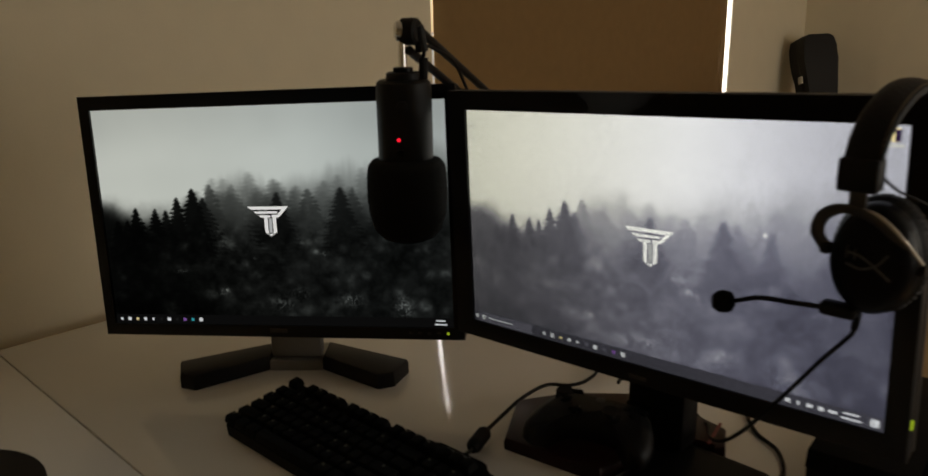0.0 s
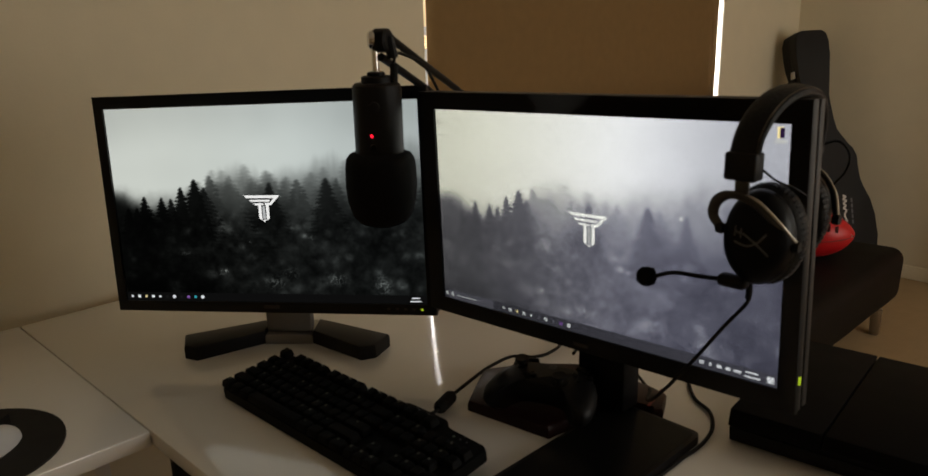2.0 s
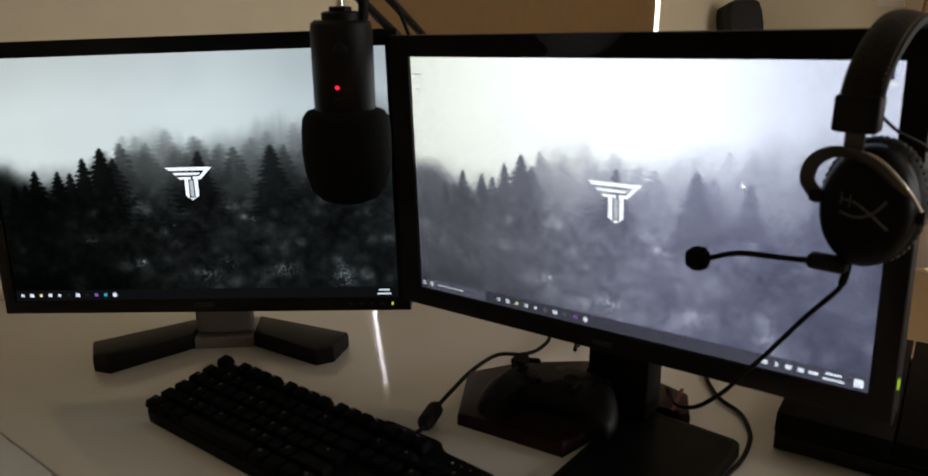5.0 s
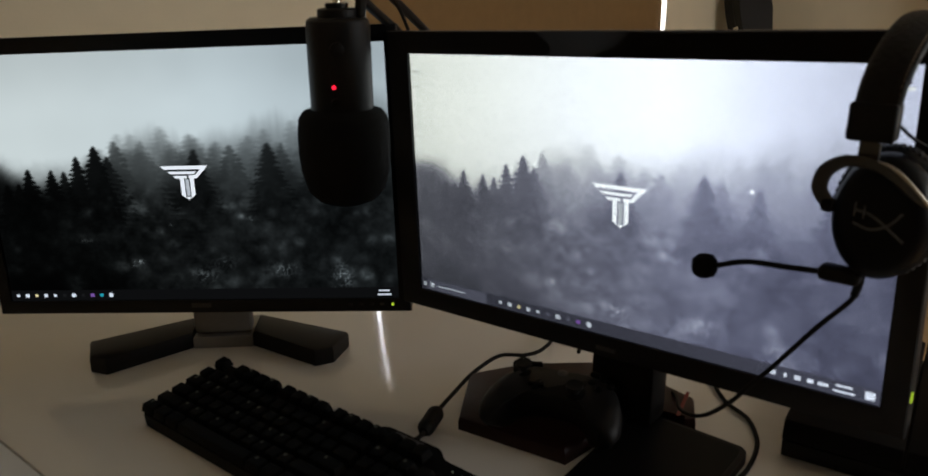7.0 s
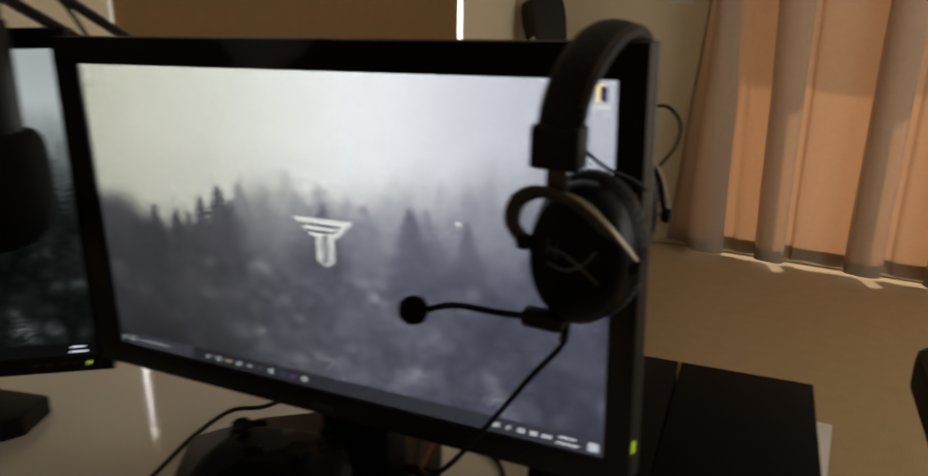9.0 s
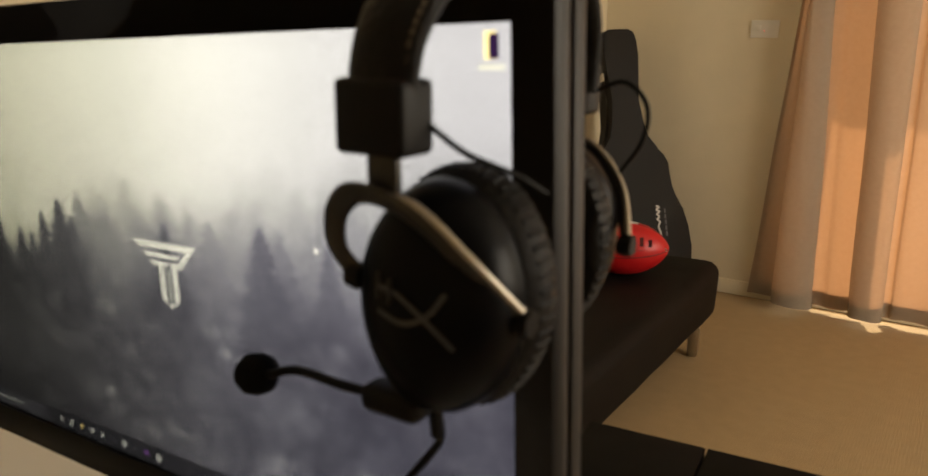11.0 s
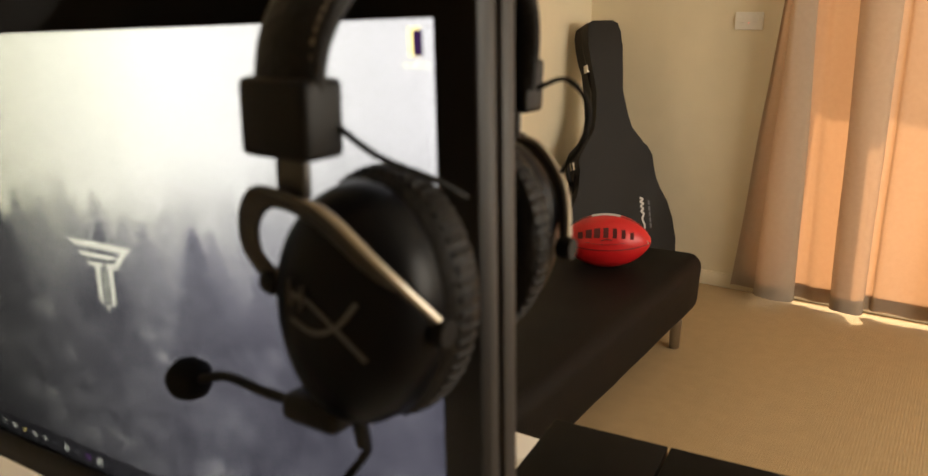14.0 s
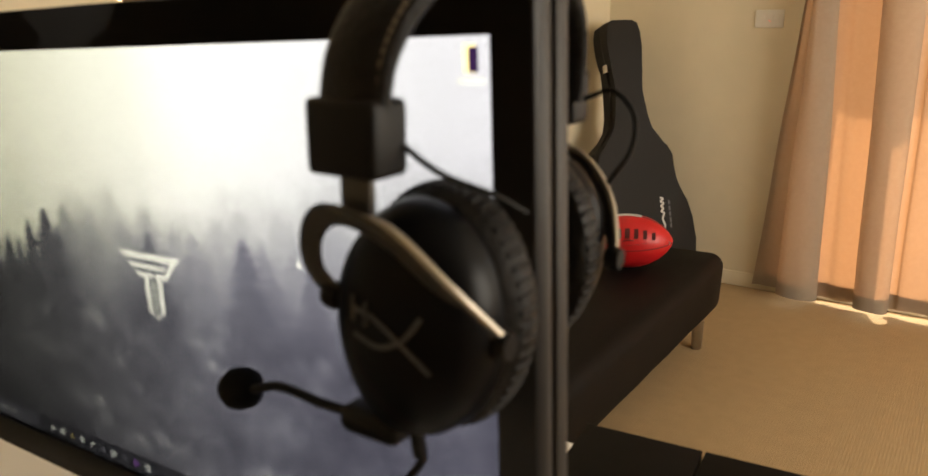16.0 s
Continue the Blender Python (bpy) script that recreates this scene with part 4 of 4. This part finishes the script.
def gamepad(m, label):
    """Two grips joined by a rounded body, with sticks, buttons and triggers."""
    g = thing("game_controller", m, label, "game controller")
    bm = bmesh.new()
    half = [(0.0, 0.034), (0.030, 0.036), (0.052, 0.030), (0.068, 0.014), (0.077, -0.012), (0.081, -0.040), (0.074, -0.056), (0.060, -0.054), (0.048, -0.034), (0.034, -0.022), (0.0, -0.019)]
    o = rounded(half + [(-x, y) for x, y in half[-2:0:-1]], 0.012, 3)
    rings = []
    for z, s in ((0.0, 0.80), (0.006, 0.94), (0.016, 1.0), (0.026, 0.97), (0.032, 0.90), (0.036, 0.76)):
        rings.append([bm.verts.new((x * s, y * s - (1 - s) * 0.004, z - 0.10 * max(0.0, -y - 0.015))) for x, y in o])
    for a, b in zip(rings, rings[1:]):
        for i in range(len(o)):
            bm.faces.new((a[i], a[(i + 1) % len(o)], b[(i + 1) % len(o)], b[i]))
    bm.faces.new(rings[0][::-1])
    bm.faces.new(rings[-1])
    part("shell", bm, black_plastic, g, smooth=60)
    for x, y in ((-0.045, 0.016), (0.022, -0.008)):
        st = part("stick", turned(lathe([(0.010, 0), (0.005, 0.002), (0.005, 0.007), (0.0095, 0.009), (0.0095, 0.012), (0.007, 0.0115)], 20), pose(x, y, 0.034)), rubber_black, g)
        part("stick_ring", turned(lathe([(0.0125, 0.0), (0.0125, 0.0015), (0.0105, 0.0018)], 20), pose(x, y, 0.034)), black_gloss, st)
    bm = box(-0.009, 0.009, -0.003, 0.003, 0, 0.004, 0.001)
    box(-0.003, 0.003, -0.009, 0.009, 0, 0.004, 0.001, bm=bm)
    part("direction_pad", turned(bm, pose(-0.022, -0.008, 0.035)), black_gloss, g)
    for a in range(4):
        part("button", turned(lathe([(0.005, 0), (0.005, 0.0025), (0.0035, 0.0038)], 14), pose(0.046 + 0.0105 * math.cos(a * math.pi / 2), 0.015 + 0.0105 * math.sin(a * math.pi / 2), 0.033)), black_gloss, g)
    part("guide_button", turned(lathe([(0.006, 0), (0.006, 0.0015), (0.004, 0.0025)], 18), pose(0, 0.022, 0.0345)), emblem_grey, g)
    for s in (-1, 1):
        part("trigger", turned(box(-0.014, 0.014, -0.010, 0.008, -0.010, 0.008, 0.005, 3), pose(s * 0.046, 0.038, 0.016, 25)), black_gloss, g)
        part("bumper", turned(box(-0.018, 0.018, -0.005, 0.004, -0.004, 0.004, 0.003), pose(s * 0.046, 0.035, 0.029, 10, 0, -12 * s)), black_gloss, g)
    return g


gamepad(pose(-0.328, 0.806, DZ + 0.028, 8, 0, 16) @ Matrix.Scale(1.06, 4), "black game controller resting on the screen's foot")

slab = thing("tablet", pose(-0.195, 0.70, DZ), "flat black slab lying on the desk before the screen", "tablet")
part("body", prism(rounded([(-0.068, -0.24), (0.071, -0.24), (0.073, 0.180), (0.064, 0.189), (-0.068, 0.192)], 0.006), 0.0005, 0.013, 0.003), black_plastic, slab)
part("top_sheet", prism(rounded([(-0.062, -0.234), (0.065, -0.234), (0.067, 0.175), (0.060, 0.183), (-0.062, 0.186)], 0.005), 0.0131, 0.0137), black_gloss, slab)


def console():
    c = thing("game_console", pose(0.0285, 1.083, DZ, 0, 0, 6.0), "flat black two-tier game console on the desk", "game console")

    def tier(x0, x1, z0, z1, lean):
        bm = bmesh.new()
        prof = [(-0.172 + lean, z0), (0.139 - lean * 0.3, z0), (0.139, z1), (-0.158, z1)]
        vs = [[bm.verts.new((x, y, z)) for y, z in prof] for x in (x0, x1)]
        bm.faces.new(vs[0][::-1])
        bm.faces.new(vs[1])
        for i in range(4):
            bm.faces.new((vs[0][i], vs[0][(i + 1) % 4], vs[1][(i + 1) % 4], vs[1][i]))
        bmesh.ops.bevel(bm, geom=bm.edges[:], offset=0.0015, segments=2, profile=0.5, affect="EDGES")
        return bm

    part("lower_tier", tier(-0.141, 0.141, 0.003, 0.025, 0.018), black_plastic, c)
    part("core", box(-0.135, 0.135, -0.148, 0.130, 0.0252, 0.0296), black_plastic, c)
    part("top_panel", tier(-0.141, -0.0220, 0.0298, 0.053, 0.008), console_black, c)
    part("top_panel", tier(-0.0195, 0.141, 0.0298, 0.053, 0.008), console_black, c)
    part("front_slot", box(-0.02, 0.11, -0.1665, -0.1640, 0.035, 0.0375), foam_black, c)
    for x in (-0.11, 0.11):
        for y in (-0.12, 0.11):
            part("rubber_foot", turned(lathe([(0.008, 0.0), (0.008, 0.0029)], 14), pose(x, y, 0)), rubber_black, c)


console()

pad = thing("mouse_mat", pose(-0.852, 0.163, DZ), "round black cloth mouse mat on the side desk", "mouse mat")
part("cloth", prism([(0.13 * math.cos(a * math.pi / 32), 0.13 * math.sin(a * math.pi / 32)) for a in range(64)], 0.0003, 0.0035, 0.0012), mat_black, pad)
mouse = thing("mouse", pose(-0.832, 0.190, DZ + 0.0036, 0, 0, 40), "white computer mouse on the round mat", "mouse")
bm = bmesh.new()
bmesh.ops.create_uvsphere(bm, u_segments=28, v_segments=16, radius=1)
for v in bm.verts:
    t = v.co.y
    v.co = Vector((v.co.x * (0.031 + 0.003 * t), t * 0.056, 0.0 if v.co.z < -0.05 else v.co.z * (0.033 - 0.008 * t)))
part("shell", bm, mouse_white, mouse, smooth=60)
part("wheel", turned(lathe([(0.006, -0.003), (0.0075, 0.0), (0.006, 0.003)], 18), pose(0, 0.030, 0.0235, 0, 90)), rubber_black, mouse)
part("button_gap", box(-0.0006, 0.0006, 0.008, 0.052, 0.012, 0.0300), rubber_black, mouse)


# ---- headset hung over the corner of the right screen ----
def headset():
    h = thing("headset", pose(-0.017, 0.80, 1.236), "black over-ear gaming headset hung over the top edge of the screen", "headset")
    cx, CO = -0.017, 0.0125

    def put_part(name, bm, mat, parent=h, label="", smooth=50):
        return part(name, placed(h, bm), mat, parent, label, smooth=smooth)

    def arch(w, t, z_top, y0=0.730, y1=0.890, zl=1.176):
        pts = []
        for k in range(15):
            a = math.pi * k / 14
            y = (y0 + y1) / 2 - (y1 - y0) / 2 * math.cos(a)
            pts.append((cx + 0.010 * math.sin(a), y, zl + (z_top - zl) * math.sin(a) ** 0.7))
        return sweep(pts, w, t, n=16, steps=3, up=(0, 1, 0))

    put_part("headband", arch(0.0162, 0.0072, 1.2435, 0.7275, 0.8925), leatherette, label="padded black leatherette headband")
    for s in (-1, 1):
        pts = []
        for k in range(15):
            a = math.pi * k / 14
            pts.append((cx + 0.010 * math.sin(a) + s * 0.0142, 0.81 - 0.0835 * math.cos(a), 1.176 + 0.0690 * math.sin(a) ** 0.7))
        put_part("piping", sweep(pts, 0.0014, n=6, steps=3), leatherette, label="rolled edge of the band")
        bm = bmesh.new()
        way = smooth_path(pts, 8)
        for k in range(2, len(way) - 4, 2):
            a, b = way[k], way[k].lerp(way[k + 2], 0.65)
            out = Vector((-s * 0.0016, 0, 0)) + (Vector((0, a.y - 0.81, a.z - 1.176)).normalized() * 0.0026)
            sweep([a + out, a.lerp(b, 0.5) + out, b + out], 0.0006, n=5, steps=1, bm=bm)
        ob = put_part("stitching", bm, thread_tan, label="row of dull tan stitches")
        ob["kind"] = "stuff"

    def side(sy, y_face, cx, CO):
        """One ear side; sy is -1 before the screen and +1 behind it."""
        def Y(d):
            return y_face - sy * d

        # slider block, stem and fork
        put_part("slider_block", box(cx - 0.0168, cx + 0.0168, min(Y(-0.0085), Y(0.013)), max(Y(-0.0085), Y(0.013)), 1.1605, 1.1895, 0.003, 3), black_plastic)
        put_part("stem", box(cx - 0.0075, cx + 0.0075, min(Y(0.0), Y(0.004)), max(Y(0.0), Y(0.004)), 1.145, 1.1615, 0.001), gun_metal, label="grey metal slide")
        pts = [(cx - 0.0265, Y(0.015), 1.103), (cx - 0.0335, Y(0.010), 1.117), (cx - 0.028, Y(0.005), 1.134), (cx - 0.010, Y(-0.002), 1.1445), (cx + 0.014, Y(-0.002), 1.1395), (cx + 0.036, Y(0.006), 1.119), (cx + 0.0505, Y(0.026), 1.094)]
        yoke = put_part("yoke", sweep(pts, 0.0015, lambda k: 0.0066 - 0.0036 * k ** 1.5, n=12, steps=6, up=(1, 0, 0)), gun_metal, label="curved brushed metal fork")
        edge = [(x + 0.0028 * k, y - sy * 0.0004, z + 0.0034 * k) for k, (x, y, z) in zip((0.4, 1.0, 0.9, 0.6), pts[3:])]
        put_part("polished_edge", sweep(edge, lambda k: 0.0006 + 0.0012 * min(1.0, 3 * k), n=8, steps=6), polished, yoke, "bright polished edge of the fork")
        for p, dx in ((pts[0], -1), (pts[-1], 1)):
            put_part("pivot", turned(lathe([(0.0055, -0.004), (0.0065, 0.0), (0.0055, 0.004)], 18), Matrix.Translation(p) @ pose(0, 0, 0, 0, 90, 0)), black_plastic)
        # cup: an oval dome, then the seam, then the cushion
        def oval(d, a, b, n=40, dz=0.0):
            return [(cx + CO + a * math.cos(2 * math.pi * i / n), Y(d), 1.0975 + dz + b * math.sin(2 * math.pi * i / n)) for i in range(n)]

        def loft(rings):
            bm = bmesh.new()
            vs = [[bm.verts.new(p) for p in r] for r in rings]
            for a, b in zip(vs, vs[1:]):
                for i in range(len(a)):
                    bm.faces.new((a[i], a[(i + 1) % len(a)], b[(i + 1) % len(a)], b[i]))
            bm.faces.new(vs[0])
            bm.faces.new(vs[-1])
            return bm

        cup = put_part("ear_cup", loft([oval(0.000, 0.005, 0.007), oval(0.0012, 0.0155, 0.022), oval(0.004, 0.026, 0.036), oval(0.009, 0.0325, 0.045), oval(0.018, 0.0360, 0.0500), oval(0.028, 0.0370, 0.0515), oval(0.031, 0.0365, 0.0505)]), cup_satin, label="smooth black oval ear cup")
        bm = loft([oval(0.0315, 0.0365, 0.0505), oval(0.036, 0.0400, 0.0535), oval(0.044, 0.0412, 0.0545), oval(0.051, 0.0400, 0.0535), oval(0.0545, 0.034, 0.047)])
        for v in bm.verts:
            c = Vector((cx + CO, v.co.y, 1.0975))
            r = v.co - c
            ang = math.atan2(r.z, r.x)
            v.co = c + r * (1 + 0.006 * math.sin(20 * ang))
        put_part("cushion", bm, leatherette, label="wrinkled black leatherette ear cushion")
        for k in range(54):
            a = 2 * math.pi * k / 54
            p = (cx + CO + 0.0410 * math.cos(a), Y(0.0435), 1.0975 + 0.0543 * math.sin(a))
            bm = sweep([(p[0] - 0.0010 * math.cos(a), Y(0.0370), p[2] - 0.001 * math.sin(a)), p, (p[0] - 0.001 * math.cos(a), Y(0.0500), p[2] - 0.001 * math.sin(a))], 0.0013, n=6, steps=2)
            put_part("pleat", bm, leatherette)
        return cup

    side(-1, 0.7275, cx, CO)
    side(1, 0.9125, cx - 0.010, 0.006)
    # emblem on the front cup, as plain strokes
    for pts in ([(-0.0335, 1.1030), (-0.0335, 1.0905)], [(-0.0255, 1.1010), (-0.0255, 1.0895)], [(-0.0335, 1.0965), (-0.0240, 1.0950)], [(-0.0335, 1.0840), (-0.018, 1.0805), (-0.004, 1.0870), (0.005, 1.0985)], [(-0.023, 1.0955), (-0.010, 1.0880), (0.009, 1.0720)]):
        strokes = []
        for x, z in pts:
            x, z = -0.0025 + 0.85 * (x + 0.0125), 1.1015 + 0.85 * (z - 1.0905)
            r = math.hypot((x - cx - CO) / 0.0345, (z - 1.0975) / 0.0475)
            strokes.append((x, 0.7268 + 0.0105 * r ** 3, z))
        part("emblem_stroke", placed(h, sweep(strokes, 0.0006, 0.0012, n=6, steps=4)), emblem_grey, h, "grey stroke of the cup's emblem")
    # microphone boom
    boom = put_part("boom_mount", box(-0.0450, -0.0120, 0.741, 0.758, 1.0375, 1.0510, 0.005, 3), black_plastic)
    put_part("boom", sweep([(-0.040, 0.751, 1.043), (-0.070, 0.757, 1.038), (-0.110, 0.768, 1.031), (-0.140, 0.776, 1.018)], 0.0026, n=10, steps=6), rubber_black)
    put_part("mic_foam", turned(lathe([(0.002, -0.012), (0.008, -0.0105), (0.0118, -0.005), (0.0122, 0.002), (0.0105, 0.008), (0.005, 0.0115)], 24), pose(-0.153, 0.778, 1.014, 0, 80, 10)), foam_black, label="round black foam tip")
    # leads from the sliders to the cups
    put_part("lead", sweep([(-0.003, 0.735, 1.1745), (0.010, 0.746, 1.161), (0.024, 0.763, 1.151), (0.030, 0.777, 1.142)], 0.0014, n=6), rubber_black)
    put_part("lead", sweep([(-0.008, 0.905, 1.174), (0.010, 0.905, 1.180), (0.023, 0.905, 1.168), (0.022, 0.905, 1.149), (0.010, 0.905, 1.130)], 0.0014, n=6), rubber_black)
    # cable from the front cup
    put_part("cable_boot", sweep([(-0.014, 0.757, 1.048), (-0.0155, 0.762, 1.035), (-0.0185, 0.768, 1.022)], 0.0036, n=10), rubber_black)
    put_part("cable", sweep([(-0.0175, 0.766, 1.026), (-0.023, 0.774, 1.012), (-0.047, 0.776, 0.979), (-0.078, 0.776, 0.932), (-0.097, 0.776, 0.905), (-0.116, 0.777, 0.878), (-0.150, 0.80, 0.84), (-0.20, 0.87, 0.795), (-0.232, 0.93, 0.7755), (-0.26, 0.965, 0.760), (-0.33, 1.03, 0.755), (-0.42, 1.15, 0.754)], 0.0023, n=8), rubber_black)


headset()

# ---- the far end of the room ----
def futon():
    f = thing("futon", pose(-0.955, 2.36, 0), "low black leatherette futon along the window wall", "futon")
    bm = box(-0.40, 0.395, -1.04, 1.04, 0.145, 0.368, 0.05, 5)
    bmesh.ops.subdivide_edges(bm, edges=[e for e in bm.edges if e.calc_length() > 0.3], cuts=14, use_grid_fill=True)
    for v in bm.verts:
        if v.co.z > 0.3:
            v.co.z += 0.008 * noise.noise(v.co * 4) + 0.004 * noise.noise(v.co * 13)
        v.co.x += 0.005 * noise.noise(v.co * 7)
    part("mattress", bm, couch_black, f, smooth=70)
    part("rail", box(-0.36, 0.34, -0.98, 0.98, 0.115, 0.144, 0.004), black_plastic, f)
    for x in (-0.32, 0.335):
        for y in (-0.94, 0.955):
            part("leg", turned(lathe([(0.016, 0.0), (0.019, 0.004), (0.022, 0.114)], 20), pose(x, y, 0)), steel, f, "brushed steel leg")


futon()


def guitar_case():
    g = thing("guitar_case", pose(-1.005, 3.76, 0.0) @ pose(0, 0, 0, -9.0, 0, 0) @ pose(0, 0, 0, 0, -13.0, 0) @ pose(0, 0, 0, 0, 0, 50), "black hard guitar case leaning in the corner of the room", "guitar case")
    right = [(0.10, 0.004), (0.17, 0.018), (0.215, 0.065), (0.235, 0.14), (0.243, 0.24), (0.240, 0.33), (0.222, 0.41), (0.190, 0.475), (0.170, 0.515), (0.166, 0.55), (0.174, 0.59), (0.173, 0.625), (0.153, 0.667), (0.110, 0.705), (0.080, 0.75), (0.066, 0.81), (0.060, 0.92), (0.062, 1.02), (0.072, 1.06), (0.078, 1.12), (0.079, 1.18), (0.068, 1.222), (0.045, 1.236)]
    right = [(1.09 * x, z) for x, z in right]
    o = right + [(-x, z) for x, z in reversed(right)]

    def slab(d0, d1, grow):
        bm = prism([(x * (1 + grow / 0.2), z + grow * (1 if z > 0.6 else -0.0)) for x, z in o], d0, d1, 0.008, 3)
        return turned(bm, pose(0, 0, 0, 90))

    part("lid", slab(0.012, 0.062, 0.0), case_black, g, "black grained lid")
    part("valance", slab(0.006, 0.0118, 0.003), edge_grey, g, "thin dark edging")
    part("tray", slab(-0.066, 0.0058, 0.0), case_black, g)
    part("handle", turned(sweep([(-0.172, 0.51, 0), (-0.208, 0.54, 0), (-0.208, 0.62, 0), (-0.172, 0.65, 0)], 0.009, n=10), pose(0, 0, 0, 90)), leatherette, g)
    for x, z in ((-0.0715, 1.03), (-0.186, 0.60), (-0.262, 0.28), (0.262, 0.28)):
        latch = part("latch", turned(box(-0.012, 0.012, -0.018, 0.018, -0.010, 0.030, 0.003), pose(x, 0, z, 90, 0, 0)), chrome, g, "chrome latch")
    # script label and small print on the lid, as plain strokes
    sc = [(0.103, 0.455), (0.118, 0.448), (0.104, 0.437), (0.119, 0.428), (0.105, 0.417), (0.116, 0.405), (0.104, 0.394), (0.117, 0.383), (0.107, 0.36), (0.116, 0.33), (0.108, 0.30)]
    part("script_mark", turned(sweep([(x - 0.004, z - 0.02, 0.0625) for x, z in sc], 0.0045, 0.0006, n=6, steps=5), pose(0, 0, 0, 90)), print_white, g, "pale script mark drawn as strokes")
    for k in range(5):
        part("print_bar", turned(box(0.138, 0.147, 0.40 - 0.026 * k, 0.42 - 0.026 * k, 0.0622, 0.0628), pose(0, 0, 0, 90)), emblem_grey, g)


guitar_case()


def football():
    b = thing("football", pose(-0.808, 3.03, 0.4645, 0, -3, 20) @ Matrix.Scale(1.08, 4), "red leather oval football resting on the futon", "football")
    bm = bmesh.new()
    bmesh.ops.create_uvsphere(bm, u_segments=40, v_segments=28, radius=1)
    for v in bm.verts:
        t = v.co.z
        r = math.hypot(v.co.x, v.co.y)
        k = 0.087 * max(0.0, 1 - abs(t) ** 2.0) ** 0.62 / max(r, 1e-6) if r > 1e-6 else 0
        v.co = Vector((t * 0.142, v.co.x * k, v.co.y * k))
    part("panel_skin", bm, ball_red, b, smooth=60)

    def on(x, ang, lift=0.0006):
        r = 0.087 * max(0.0, 1 - (abs(x) / 0.142) ** 2.0) ** 0.62 + lift
        return (x, -r * math.cos(ang), r * math.sin(ang))

    for a in (0.0, math.pi / 2, math.pi, 1.5 * math.pi):
        part("seam", sweep([on(-0.138 + 0.276 * k / 16, a - 0.12) for k in range(17)], 0.0014, n=6, steps=2), ball_print, b)
    part("lace", sweep([on(-0.045 + 0.09 * k / 8, math.pi / 2 - 0.12, 0.002) for k in range(9)], 0.004, n=8, steps=2), print_white, b)
    for k in range(7):
        x = -0.078 + 0.026 * k
        part("print_bar", sweep([on(x, 0.34 - 5 * x * x, 0.0004), on(x + 0.001, 0.53 - 10 * x * x, 0.0004), on(x, 0.72 - 15 * x * x, 0.0004)], 0.0100, 0.0006, n=6, steps=3), ball_print, b)
    for k in range(6):
        x = -0.055 + 0.022 * k
        part("print_bar", sweep([on(x - 0.008, 0.10 + 20 * x * x, 0.0004), on(x, 0.10 + 20 * x * x, 0.0004), on(x + 0.008, 0.10 + 20 * x * x, 0.0004)], 0.003, 0.0006, n=6, steps=2), ball_print, b)
    part("print_mark", sweep([on(-0.012, 0.25, 0.0004), on(0.004, 0.30, 0.0004), on(0.022, 0.27, 0.0004)], 0.008, 0.0006, n=8, steps=3), ball_print, b)
    part("valve_tag", sweep([on(0.128, 0.25), on(0.133, 0.1), on(0.130, -0.1)], 0.004, 0.001, n=6, steps=2), print_white, b)


football()


def office_chair():
    c = thing("office_chair", pose(0.645, 1.74, 0, 0, 0, 8), "black padded office chair on a five-star base", "office chair")
    part("backrest", turned(prism(rounded([(-0.25, 0.0), (0.25, 0.0), (0.235, 0.36), (0.14, 0.44), (-0.14, 0.44), (-0.235, 0.36)], 0.09, 6), 0, 0.08, 0.03, 4), pose(0, -0.05, 0.52, 84)), couch_black, c)
    part("seat", prism(rounded([(-0.26, 0.0), (0.26, 0.0), (0.24, 0.46), (-0.24, 0.46)], 0.07, 5), 0.43, 0.52, 0.03, 4), couch_black, c)
    part("column", turned(lathe([(0.03, 0.09), (0.03, 0.25), (0.022, 0.252), (0.022, 0.43)], 20), pose(0, 0.23, 0)), black_plastic, c)
    for k in range(5):
        a = 2 * math.pi * k / 5
        e = (0.29 * math.cos(a), 0.23 + 0.29 * math.sin(a))
        leg = part("base_arm", sweep([(0, 0.23, 0.10), (e[0] * 0.5, 0.23 + (e[1] - 0.23) * 0.5, 0.095), (e[0], e[1], 0.075)], 0.018, 0.014, n=10, steps=4), black_plastic, c)
        part("castor", turned(lathe([(0.020, -0.018), (0.027, -0.014), (0.027, 0.014), (0.020, 0.018)], 18), pose(e[0], e[1], 0.0275, 90, 0, 30 * k)), rubber_black, leg)


office_chair()
